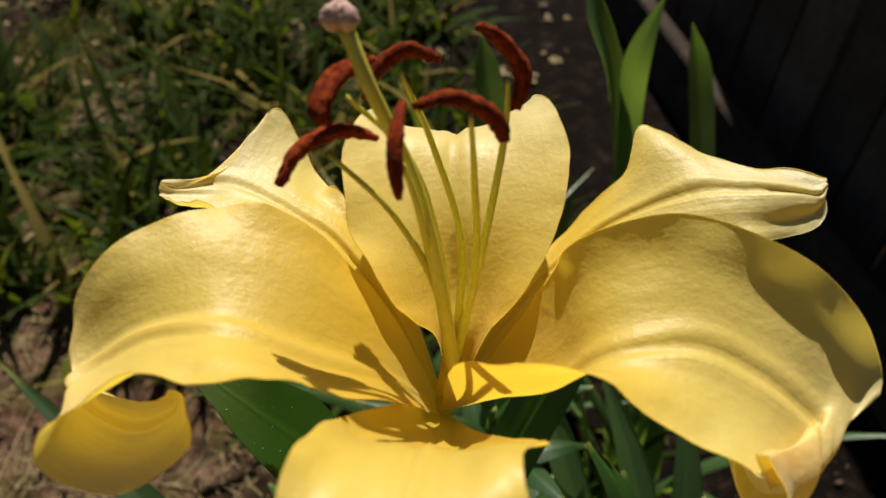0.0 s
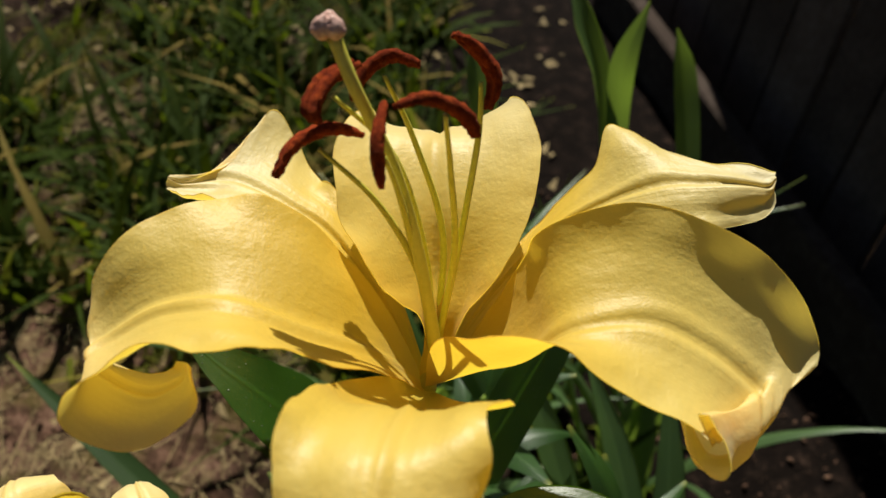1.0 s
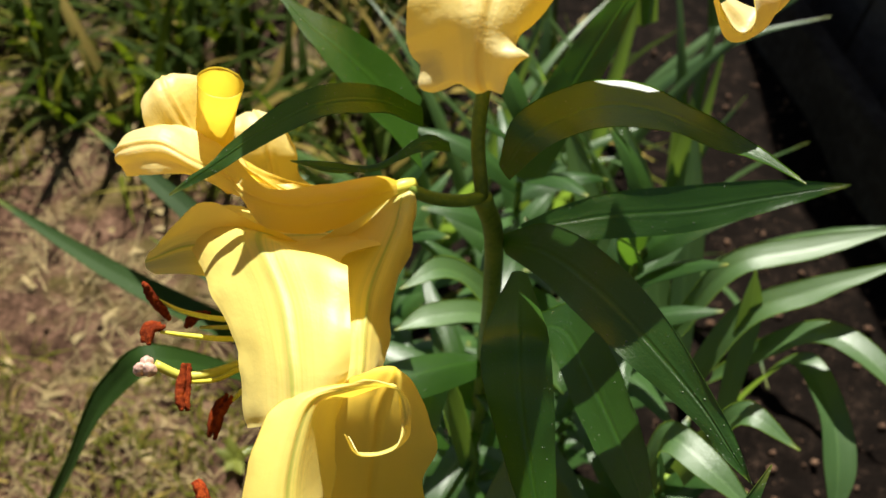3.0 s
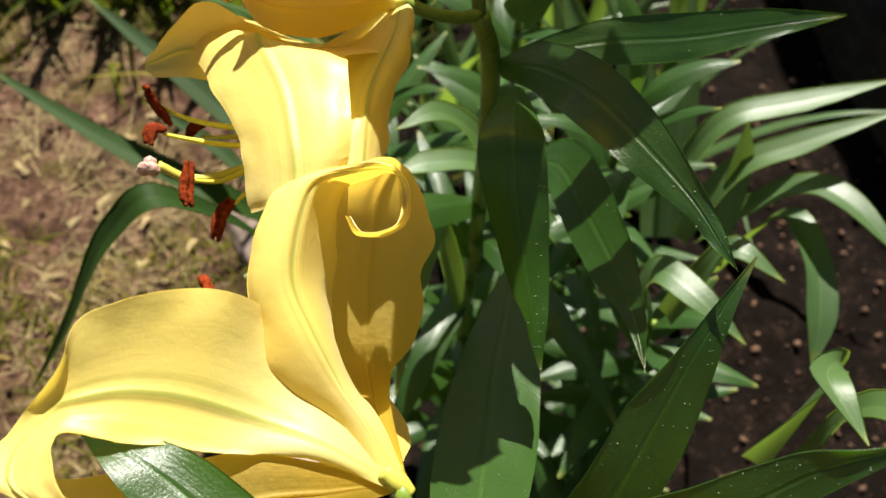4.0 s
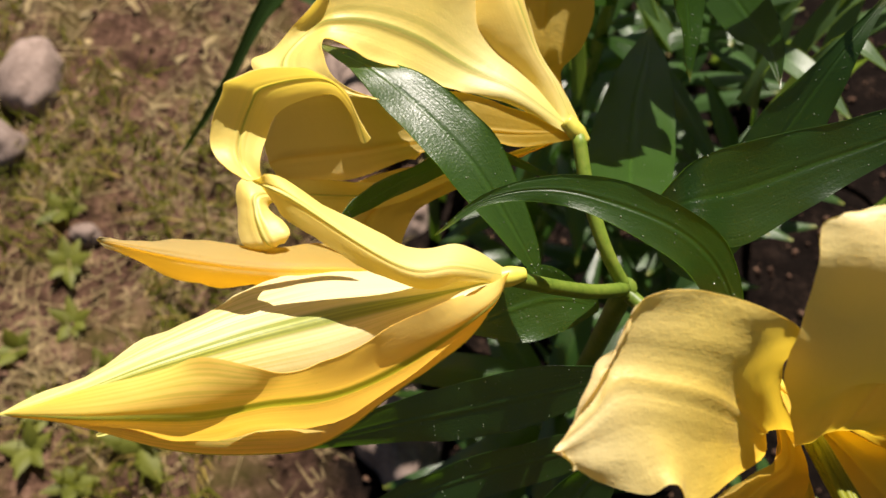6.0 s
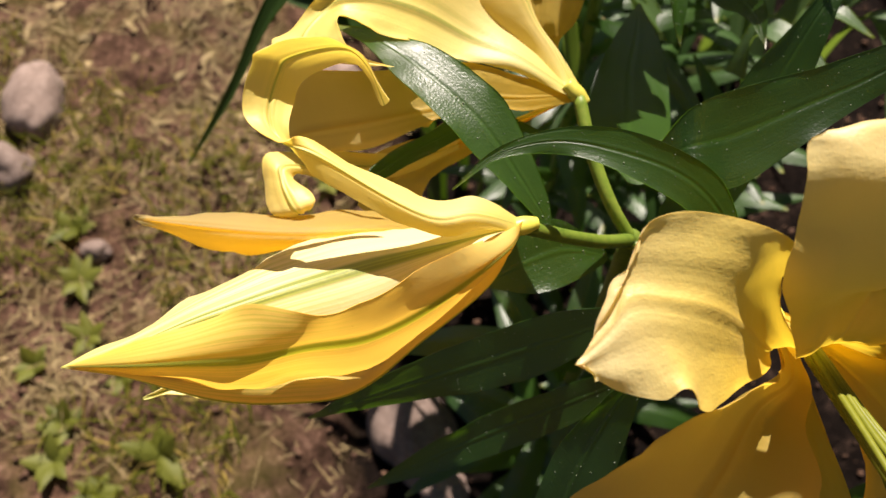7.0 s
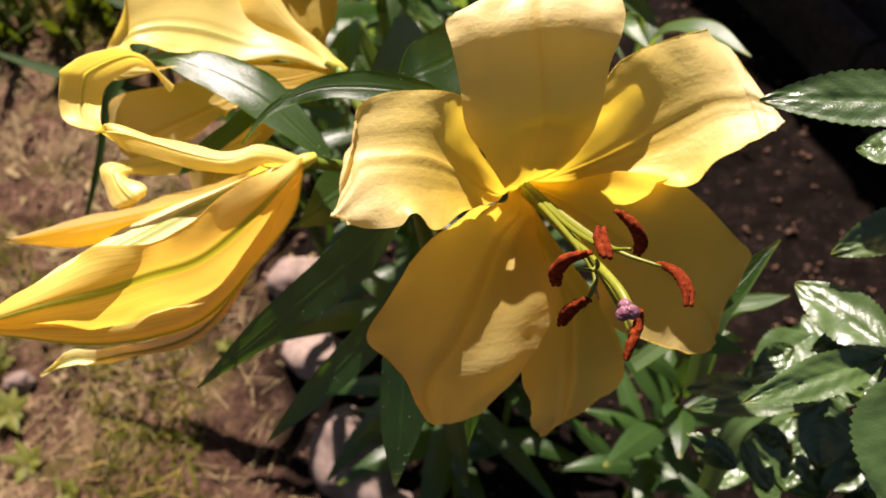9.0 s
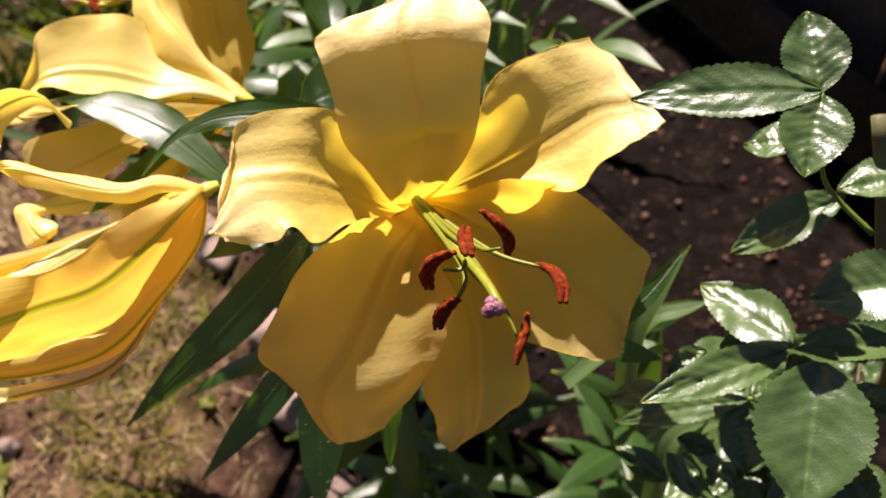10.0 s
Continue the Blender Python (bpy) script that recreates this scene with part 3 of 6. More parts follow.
tepal(flower_e, tepal_inside, [
    (276.2, 4.8, 803.0, 279.3, 4.5, 801.3, 282.3, 4.2, 799.6),
    (289.4, -19.1, 838.7, 297.2, -16.2, 833.2, 305.2, -20.6, 829.8),
    (308.5, -7.3, 862.7, 327.3, -8.1, 839.1, 333.3, -26.1, 837.9),
    (321.8, 11.6, 877.1, 352.9, -0.4, 847.3, 354.4, -33.0, 839.8),
    (348.1, 26.2, 877.9, 373.2, 4.0, 855.4, 369.0, -28.5, 850.7),
    (371.1, 35.6, 874.7, 388.1, 2.0, 858.8, 385.0, -24.7, 857.2),
    (376.7, 39.5, 870.1, 390.8, 2.1, 860.1, 391.0, -21.7, 858.2),
    (387.7, 35.5, 864.4, 397.0, -4.4, 861.3, 397.1, -18.7, 859.1),
    (394.4, 8.5, 861.2, 401.2, -9.8, 860.9, 402.0, -13.8, 860.4)])
tepal(flower_e, tepal_thinside, [
    (281.0, 6.0, 802.9, 279.2, 3.9, 800.8, 277.4, 1.8, 798.6),
    (296.8, -20.5, 832.5, 294.5, -22.5, 823.4, 288.9, -29.9, 822.8),
    (329.5, -29.4, 848.0, 317.2, -36.8, 814.6, 304.4, -52.0, 813.2),
    (358.6, -27.9, 831.1, 342.9, -49.4, 799.6, 317.2, -76.2, 789.4),
    (383.5, -40.3, 808.6, 363.7, -60.6, 783.2, 333.5, -83.1, 778.8),
    (394.2, -51.4, 798.6, 374.9, -68.3, 770.8, 353.5, -86.2, 771.1),
    (384.4, -61.4, 774.7, 376.5, -77.2, 765.1, 367.9, -86.6, 765.6),
    (377.8, -76.2, 765.9, 375.5, -82.2, 763.8, 372.8, -86.3, 764.5)])
tepal(flower_e, tepal_thinside, [
    (275.1, 3.6, 800.5, 278.4, 3.1, 799.4, 281.7, 2.5, 798.4),
    (278.1, -29.6, 810.5, 283.4, -31.2, 804.2, 292.3, -32.0, 806.0),
    (278.8, -66.7, 794.6, 299.7, -62.0, 782.8, 315.8, -69.0, 784.8),
    (271.7, -99.9, 783.0, 298.6, -88.4, 770.1, 324.9, -90.2, 776.0),
    (274.0, -111.0, 770.6, 296.5, -101.6, 758.7, 323.6, -98.9, 759.2),
    (276.6, -117.7, 757.9, 292.7, -112.2, 751.8, 312.7, -104.3, 750.1),
    (279.7, -121.0, 752.8, 283.1, -120.6, 751.8, 294.1, -110.6, 748.0)])
tepal(flower_e, tepal_thinside, [
    (275.3, 3.1, 803.0, 277.9, 3.5, 800.7, 280.5, 3.9, 798.4),
    (268.0, -34.1, 837.5, 276.6, -31.2, 824.5, 283.1, -31.8, 824.0),
    (251.3, -50.5, 857.9, 263.9, -47.4, 822.2, 282.6, -49.1, 820.7),
    (226.1, -71.2, 854.9, 250.0, -79.5, 820.5, 291.6, -66.6, 812.2),
    (210.7, -84.3, 838.7, 237.7, -98.5, 813.5, 285.2, -84.8, 800.8),
    (199.4, -94.5, 819.6, 227.3, -109.1, 808.1, 271.7, -102.2, 790.1),
    (215.4, -107.1, 808.4, 223.2, -114.5, 793.8, 253.8, -114.9, 780.6),
    (222.0, -115.4, 780.6, 227.1, -118.5, 770.5, 241.5, -118.6, 772.8)])
tepal(flower_e, tepal_inside, [
    (280.0, 5.9, 801.8, 277.2, 4.0, 801.1, 274.4, 2.1, 800.4),
    (273.0, -28.5, 841.7, 265.0, -26.4, 833.3, 262.5, -35.5, 839.0),
    (253.9, -18.2, 865.6, 248.9, -32.4, 856.7, 246.3, -52.6, 856.4),
    (250.2, -12.6, 889.1, 231.2, -35.3, 874.9, 234.6, -65.7, 862.8),
    (221.8, -12.8, 895.9, 214.5, -37.9, 880.6, 224.5, -63.0, 871.3),
    (204.6, -18.5, 895.2, 202.4, -40.9, 882.3, 218.2, -67.6, 870.3),
    (201.6, -27.4, 889.5, 198.2, -48.9, 878.7, 203.7, -67.6, 871.8),
    (198.7, -37.9, 883.4, 192.1, -58.2, 875.4, 195.2, -64.2, 873.2),
    (200.4, -38.1, 875.7, 190.4, -60.6, 874.8, 189.5, -61.5, 874.1)])
tepal(flower_c, tepal_outside, [
    (178.5, 95.2, 813.6, 178.2, 91.7, 813.9, 177.9, 88.2, 814.2),
    (150.5, 118.8, 817.5, 151.5, 98.4, 822.9, 148.2, 92.3, 819.9),
    (131.2, 134.8, 836.3, 127.5, 101.7, 826.5, 124.2, 88.2, 826.5),
    (113.0, 136.4, 852.3, 105.7, 101.1, 838.2, 99.9, 83.6, 838.6),
    (89.4, 127.6, 860.0, 87.9, 97.2, 845.9, 84.8, 80.5, 846.5),
    (74.6, 112.5, 865.2, 74.1, 90.9, 848.8, 75.8, 78.7, 851.6),
    (67.7, 98.6, 856.3, 66.4, 87.2, 845.0, 75.4, 73.2, 854.4),
    (54.0, 80.4, 840.9, 59.8, 72.8, 843.6, 77.8, 68.8, 854.3),
    (45.9, 69.7, 840.3, 63.8, 62.0, 845.9, 83.1, 60.8, 854.6),
    (56.0, 61.2, 841.3, 78.8, 56.5, 849.3, 91.7, 55.8, 855.2),
    (88.5, 54.5, 852.4, 96.8, 52.9, 855.7, 104.2, 52.8, 857.6)])
tepal(flower_c, tepal_outside, [
    (176.3, 91.5, 815.1, 179.2, 93.2, 814.0, 182.1, 94.8, 813.0),
    (158.7, 105.0, 816.5, 166.9, 107.8, 821.2, 171.1, 112.2, 812.1),
    (144.2, 111.4, 820.3, 155.0, 118.8, 828.5, 157.2, 128.3, 806.3),
    (125.6, 124.5, 832.4, 142.7, 132.7, 840.9, 145.2, 149.2, 813.3),
    (117.0, 145.1, 843.7, 132.0, 149.8, 850.4, 142.0, 170.1, 823.5),
    (118.8, 172.6, 856.1, 132.9, 177.3, 860.6, 141.7, 191.6, 840.7),
    (127.6, 185.1, 860.3, 142.8, 186.1, 862.8, 146.4, 191.8, 847.6),
    (163.0, 188.4, 868.0, 162.8, 190.5, 862.3, 161.3, 197.3, 852.3),
    (168.8, 178.6, 848.9, 167.0, 175.1, 853.9, 166.2, 172.2, 858.0),
    (151.9, 172.0, 844.7, 153.6, 169.0, 851.0, 154.8, 166.2, 856.3),
    (146.4, 175.5, 851.3, 147.6, 173.8, 853.8, 148.7, 172.9, 855.5)])
tepal(flower_c, tepal_thinside, [
    (177.0, 91.6, 811.1, 180.0, 93.4, 811.5, 182.9, 95.3, 811.9),
    (156.1, 131.1, 787.4, 161.1, 138.4, 784.4, 168.9, 139.2, 789.1),
    (140.1, 150.8, 796.2, 158.1, 154.2, 789.6, 176.1, 154.0, 792.4),
    (133.0, 166.9, 809.5, 154.3, 173.5, 802.3, 178.4, 168.0, 799.8),
    (132.9, 183.6, 823.1, 154.1, 186.6, 817.3, 175.4, 179.4, 810.6),
    (136.5, 191.4, 836.3, 154.3, 197.4, 832.2, 179.6, 188.2, 822.0),
    (142.3, 198.5, 846.7, 158.7, 204.7, 843.9, 175.0, 194.9, 834.8),
    (148.8, 200.7, 852.3, 159.4, 205.8, 850.2, 168.8, 200.1, 844.6)])
tepal(flower_c, tepal_outside, [
    (177.1, 92.8, 810.9, 180.5, 93.3, 811.1, 184.0, 93.8, 811.3),
    (176.3, 100.7, 806.0, 178.7, 101.7, 804.1, 181.3, 101.4, 806.2),
    (160.0, 132.4, 781.4, 167.5, 129.9, 774.9, 181.5, 121.3, 773.9),
    (150.6, 147.9, 774.7, 158.2, 146.4, 768.8, 169.2, 140.8, 767.4),
    (146.9, 155.4, 770.0, 150.2, 155.0, 769.7, 154.2, 153.9, 768.8)])
tepal(flower_c, tepal_thinside, [
    (177.0, 93.1, 814.5, 178.1, 90.1, 813.0, 179.3, 87.2, 811.5),
    (152.9, 92.3, 817.5, 157.3, 83.8, 813.1, 158.5, 78.4, 810.3),
    (126.7, 90.6, 822.1, 135.5, 77.4, 815.1, 139.0, 74.5, 813.6),
    (100.2, 81.5, 820.7, 112.9, 66.3, 812.6, 116.3, 61.8, 810.2),
    (75.4, 73.4, 822.0, 88.2, 55.6, 810.4, 94.3, 47.6, 803.9),
    (54.2, 68.7, 820.5, 64.5, 48.8, 805.6, 73.6, 43.2, 797.9),
    (50.8, 58.3, 810.9, 55.9, 46.9, 800.5, 65.4, 40.1, 796.7)])
tepal(flower_c, tepal_thinside, [
    (180.5, 90.8, 814.2, 178.7, 90.1, 811.3, 176.9, 89.5, 808.3),
    (158.2, 80.5, 800.2, 155.6, 81.4, 794.0, 153.7, 78.8, 792.8),
    (115.8, 71.4, 786.0, 118.4, 68.0, 777.4, 123.8, 61.2, 773.8),
    (87.9, 59.2, 775.3, 98.5, 52.6, 764.9, 118.1, 53.3, 770.1),
    (86.6, 40.8, 760.4, 97.9, 40.3, 753.1, 115.2, 44.2, 754.4)])
tepal(flower_c, tepal_outside, [
    (180.5, 91.8, 813.9, 178.6, 90.3, 811.3, 176.8, 88.9, 808.7),
    (143.5, 80.2, 789.4, 141.0, 79.5, 784.6, 139.1, 76.8, 783.4),
    (103.0, 61.3, 785.1, 103.8, 54.8, 784.1, 104.1, 49.7, 779.4),
    (73.8, 44.4, 798.9, 74.7, 37.5, 797.7, 77.0, 33.1, 793.2),
    (50.0, 34.7, 804.7, 58.7, 27.9, 806.4, 64.9, 27.8, 801.4),
    (51.0, 23.0, 800.0, 60.1, 20.0, 806.8, 65.5, 23.8, 802.8),
    (54.3, 14.1, 797.7, 65.1, 12.5, 806.2, 72.8, 19.3, 805.7),
    (59.3, 8.7, 798.0, 69.2, 8.4, 805.0, 76.6, 15.0, 805.5),
    (65.5, 8.0, 798.4, 71.1, 8.5, 801.6, 75.5, 11.8, 802.9)])
tepal(flower_d, tepal_outside, [
    (164.8, 13.2, 825.4, 165.3, 9.9, 826.2, 165.7, 6.5, 827.0),
    (147.0, 12.5, 838.1, 147.7, -1.8, 848.5, 149.3, -4.9, 842.1),
    (125.1, 2.2, 848.5, 128.8, -9.1, 853.6, 133.6, -12.2, 845.9),
    (84.4, 7.0, 865.0, 88.1, 0.3, 864.6, 94.2, -6.4, 857.1),
    (72.0, 0.7, 869.2, 72.9, 4.4, 864.3, 78.8, 3.6, 857.8),
    (57.5, 9.6, 869.2, 65.5, 13.1, 866.1, 73.0, 11.8, 862.6),
    (57.2, 24.3, 879.5, 65.3, 28.4, 871.0, 71.6, 25.8, 863.6),
    (59.9, 28.7, 884.1, 69.0, 34.9, 874.4, 75.4, 33.7, 866.5),
    (78.9, 38.0, 883.5, 87.0, 42.8, 875.3, 88.8, 41.7, 869.0),
    (93.5, 39.2, 878.7, 97.5, 40.1, 871.0, 97.0, 38.4, 866.6),
    (107.9, 30.2, 866.1, 106.0, 29.8, 862.5, 103.6, 30.7, 860.9)])
tepal(flower_d, tepal_thinside, [
    (164.0, 11.9, 826.3, 164.2, 10.9, 822.9, 164.4, 9.9, 819.6),
    (146.7, 7.6, 826.3, 146.4, 10.1, 816.3, 147.1, 5.5, 819.4),
    (107.2, 20.8, 796.3, 105.7, 6.0, 804.8, 106.0, 0.1, 795.2),
    (65.3, 12.0, 794.8, 71.1, -3.1, 804.9, 70.2, -7.1, 794.0),
    (30.9, 5.9, 791.9, 35.6, -5.6, 800.5, 44.0, -12.0, 790.0),
    (-4.2, -1.7, 789.0, -5.8, -1.9, 786.8, -1.2, -4.1, 787.5)])
tepal(flower_d, tepal_budside, [
    (165.0, 11.8, 823.1, 165.1, 9.2, 825.5, 165.2, 6.7, 827.9),
    (151.6, 7.7, 824.9, 150.6, -4.8, 837.5, 152.3, -9.1, 840.8),
    (126.4, 7.6, 809.2, 130.8, -14.2, 834.7, 133.2, -31.8, 819.2),
    (90.4, 2.2, 801.5, 108.9, -24.2, 830.5, 117.0, -50.6, 809.8),
    (70.9, -11.5, 806.6, 81.6, -39.8, 829.3, 91.0, -62.3, 810.7),
    (47.7, -44.4, 819.6, 56.7, -60.3, 836.7, 69.1, -70.4, 820.1),
    (30.8, -69.5, 830.9, 34.3, -77.8, 839.8, 42.3, -81.2, 840.9),
    (17.3, -87.4, 839.0, 17.3, -88.5, 840.7, 19.2, -88.4, 840.6)])
tepal(flower_d, tepal_budshade, [
    (166.5, 10.7, 828.2, 166.4, 8.5, 825.5, 166.2, 6.2, 822.8),
    (159.6, -0.4, 835.9, 162.3, -7.9, 835.1, 160.0, -9.6, 822.9),
    (134.7, -25.9, 848.5, 142.4, -31.7, 832.4, 138.3, -32.3, 804.9),
    (118.7, -44.2, 848.4, 119.1, -51.0, 828.9, 113.4, -57.1, 804.2),
    (101.3, -54.3, 850.3, 96.9, -62.5, 834.2, 91.4, -66.4, 807.3),
    (76.0, -56.9, 851.8, 76.8, -73.8, 840.6, 71.9, -76.7, 814.2),
    (48.7, -71.9, 845.2, 50.2, -82.5, 844.3, 44.0, -81.6, 824.6),
    (18.7, -87.9, 840.9, 17.5, -88.5, 840.7, 17.5, -88.3, 838.5)])
tepal(flower_d, tepal_budshade, [
    (166.2, 7.3, 825.2, 166.1, 8.9, 822.1, 165.9, 10.5, 819.0),
    (154.3, -11.7, 817.6, 157.6, -10.4, 804.3, 153.1, 3.2, 789.2),
    (136.2, -30.0, 805.1, 133.5, -35.9, 791.8, 126.4, -17.3, 768.2),
    (112.6, -55.5, 804.0, 113.0, -61.2, 790.6, 105.0, -39.4, 757.3),
    (91.0, -64.9, 807.0, 90.4, -71.5, 793.2, 78.9, -47.7, 754.3),
    (67.0, -74.5, 815.7, 65.0, -78.5, 802.2, 51.6, -57.2, 769.0),
    (38.5, -81.9, 828.2, 35.6, -81.6, 819.4, 26.4, -70.7, 801.9),
    (17.8, -87.5, 838.9, 17.1, -88.4, 839.6, 16.8, -86.8, 837.1)])
tepal(flower_d, tepal_budside, [
    (164.9, 12.0, 824.4, 165.3, 9.3, 822.2, 165.6, 6.7, 820.0),
    (106.9, -43.5, 768.7, 106.8, -46.4, 761.4, 107.9, -52.0, 761.7),
    (57.9, -62.4, 766.9, 55.2, -65.6, 763.1, 54.7, -67.7, 764.2),
    (35.7, -65.4, 770.0, 35.4, -67.7, 766.5, 38.9, -69.5, 767.6),
    (20.7, -75.6, 767.6, 20.6, -76.3, 767.3, 21.4, -76.6, 767.0)])
tepal(flower_b, tepal_outside, [
    (140.3, 305.8, 834.7, 143.6, 305.6, 835.8, 146.9, 305.5, 836.9),
    (112.8, 281.4, 823.5, 133.0, 287.6, 826.7, 147.6, 280.0, 835.5),
    (70.2, 281.1, 839.2, 97.2, 266.9, 840.9, 128.8, 251.5, 851.2),
    (53.3, 265.6, 839.4, 94.7, 249.6, 860.8, 135.3, 233.9, 868.2),
    (73.6, 236.8, 847.4, 112.2, 219.9, 866.0, 141.3, 212.4, 869.6),
    (96.7, 205.3, 851.2, 122.3, 195.7, 864.3, 144.4, 197.0, 864.3),
    (105.0, 182.5, 845.7, 126.3, 181.7, 859.8, 144.6, 193.2, 860.6),
    (108.8, 175.2, 843.2, 127.2, 176.7, 856.6, 143.4, 192.3, 858.8)])
tepal(flower_b, tepal_outside, [
    (141.9, 303.6, 836.6, 145.1, 305.0, 837.4, 148.2, 306.4, 838.1),
    (127.7, 287.6, 829.3, 145.6, 280.1, 840.4, 152.8, 298.9, 835.6),
    (118.8, 258.4, 834.6, 142.1, 245.7, 844.5, 152.9, 266.9, 834.0),
    (124.5, 228.7, 839.0, 143.2, 227.5, 844.7, 149.0, 240.9, 829.3),
    (130.4, 209.6, 838.4, 145.4, 211.1, 840.0, 151.3, 219.8, 827.5),
    (134.6, 200.6, 837.2, 145.5, 200.2, 834.1, 150.1, 208.8, 827.6)])
tepal(flower_b, tepal_inside, [
    (144.1, 309.3, 838.8, 143.6, 305.8, 838.5, 143.1, 302.4, 838.2),
    (131.1, 301.7, 848.2, 130.3, 284.9, 852.9, 127.6, 275.9, 846.0),
    (101.1, 282.4, 854.1, 105.8, 269.0, 859.9, 113.2, 262.6, 850.5),
    (89.5, 275.3, 862.1, 88.9, 264.4, 867.6, 94.7, 256.5, 859.7),
    (76.8, 281.8, 871.4, 76.7, 272.6, 869.2, 82.4, 267.0, 863.0),
    (62.4, 286.8, 876.3, 64.3, 271.2, 879.1, 68.0, 265.0, 873.8),
    (49.7, 288.5, 878.5, 49.4, 273.4, 884.3, 54.5, 265.2, 874.8),
    (36.9, 289.2, 874.6, 33.6, 273.8, 877.9, 40.4, 265.4, 870.7),
    (27.4, 292.4, 864.9, 24.4, 279.8, 865.2, 30.2, 273.1, 859.5),
    (29.2, 293.7, 858.1, 27.0, 285.0, 856.4, 31.7, 278.8, 853.7)])
tepal(flower_b, tepal_outside, [
    (143.2, 309.9, 838.2, 142.3, 306.6, 837.3, 141.5, 303.4, 836.3),
    (112.1, 294.5, 843.8, 110.3, 290.3, 840.6, 109.4, 283.9, 840.7),
    (72.8, 286.0, 851.9, 80.8, 284.5, 860.5, 87.6, 285.1, 852.8),
    (55.3, 287.2, 864.2, 69.1, 284.2, 873.8, 74.7, 289.9, 865.2)])
tepal(flower_b, tepal_inside, [
    (144.9, 309.3, 837.8, 142.1, 307.2, 837.2, 139.3, 305.2, 836.6),
    (100.9, 297.3, 841.7, 96.3, 294.6, 839.9, 92.2, 290.8, 839.7),
    (69.0, 299.1, 854.9, 65.5, 290.3, 858.3, 63.1, 283.5, 858.2),
    (60.3, 306.6, 866.7, 54.9, 293.5, 869.3, 53.5, 282.0, 865.3),
    (55.7, 316.2, 874.7, 47.0, 298.4, 882.7, 38.9, 286.8, 872.6),
    (51.2, 318.0, 878.9, 40.6, 306.2, 886.8, 34.6, 292.0, 879.6),
    (44.0, 322.1, 871.1, 35.9, 315.2, 878.9, 29.3, 304.4, 875.8),
    (41.1, 320.4, 863.5, 35.8, 317.6, 868.0, 31.7, 311.1, 868.1)])
tepal(flower_b, tepal_inside, [
    (144.5, 310.7, 836.8, 142.2, 308.2, 835.9, 140.0, 305.7, 834.9),
    (105.7, 314.3, 821.6, 102.1, 311.2, 819.4, 99.0, 306.9, 818.8),
    (91.9, 320.4, 819.3, 83.6, 310.3, 816.9, 76.0, 303.5, 814.3),
    (88.3, 325.8, 829.1, 77.6, 317.4, 835.8, 64.4, 311.6, 831.9),
    (82.3, 335.3, 837.1, 72.7, 329.4, 844.5, 60.3, 323.1, 841.4),
    (71.2, 342.5, 838.4, 64.5, 339.9, 841.8, 57.4, 334.3, 840.3),
    (64.8, 345.4, 830.8, 60.5, 344.8, 830.6, 56.7, 340.9, 830.3)])
tepal(flower_b, tepal_outside, [
    (140.9, 306.3, 838.6, 143.3, 305.6, 836.2, 145.8, 305.0, 833.7),
    (113.4, 271.4, 835.8, 117.3, 269.0, 823.5, 127.1, 267.9, 821.9),
    (91.8, 262.2, 850.4, 89.8, 259.7, 830.8, 97.9, 254.2, 823.3),
    (68.3, 261.3, 864.0, 65.0, 252.7, 844.8, 70.2, 243.8, 837.5),
    (51.6, 247.5, 849.2, 44.2, 243.6, 840.3, 48.6, 240.1, 837.3)])
part("tepal", tube(metres([(71.2, 287.2, 845.3), (65.8, 288.5, 856.9), (65.0, 292.8, 870.7), (66.6, 296.1, 883.5), (70.5, 295.6, 897.0), (71.2, 295.7, 899.7)]), [0.0050, 0.0070, 0.0080, 0.0082, 0.0090, 0.0094], 22, 5, rough=0.0004, caps=False), tepal_inside, flower_b, "tepal rolled into a tube")
filament(flower_a, [(180.3, 380.2, 909.2), (184.2, 389.5, 946.2), (186.8, 397.7, 985.0), (186.9, 402.3, 999.3), (185.9, 405.5, 1009.5)])
anther(flower_a, [(176.1, 409.9, 1022.9), (183.1, 410.9, 1017.8), (189.8, 408.9, 1009.8), (189.1, 402.9, 1001.1)])
filament(flower_a, [(180.9, 379.0, 910.9), (183.4, 385.9, 952.5), (180.2, 382.6, 990.2), (177.6, 377.3, 1016.1)])
anther(flower_a, [(164.1, 370.6, 1021.6), (172.6, 375.1, 1022.6), (182.9, 378.0, 1016.4), (187.0, 378.9, 1008.5)])
filament(flower_a, [(178.9, 377.6, 912.4), (171.6, 378.6, 950.3), (165.9, 372.1, 986.4), (161.9, 366.6, 1006.5)])
anther(flower_a, [(160.3, 375.1, 1019.2), (160.3, 362.9, 1014.3), (162.5, 357.2, 1002.9)])
filament(flower_a, [(178.1, 377.5, 912.3), (172.7, 378.2, 945.6), (159.1, 375.5, 978.9), (140.8, 373.7, 1000.9)])
anther(flower_a, [(129.9, 363.0, 996.7), (134.1, 370.4, 1003.7), (143.0, 378.3, 1005.2), (151.9, 383.6, 1000.1)])
filament(flower_a, [(178.4, 379.9, 909.1), (173.4, 386.8, 947.1), (162.2, 385.3, 991.2), (144.7, 378.7, 1016.8)])
anther(flower_a, [(149.0, 391.6, 1020.7), (141.6, 381.5, 1019.7), (139.4, 372.5, 1016.6), (141.3, 370.2, 1012.9)])
filament(flower_a, [(179.3, 382.5, 906.0), (178.2, 398.3, 946.8), (165.5, 405.7, 982.9), (154.9, 406.5, 1006.9)])
anther(flower_a, [(146.0, 398.2, 1002.1), (148.7, 405.8, 1008.0), (156.0, 411.3, 1011.5), (165.8, 408.8, 1011.3)])
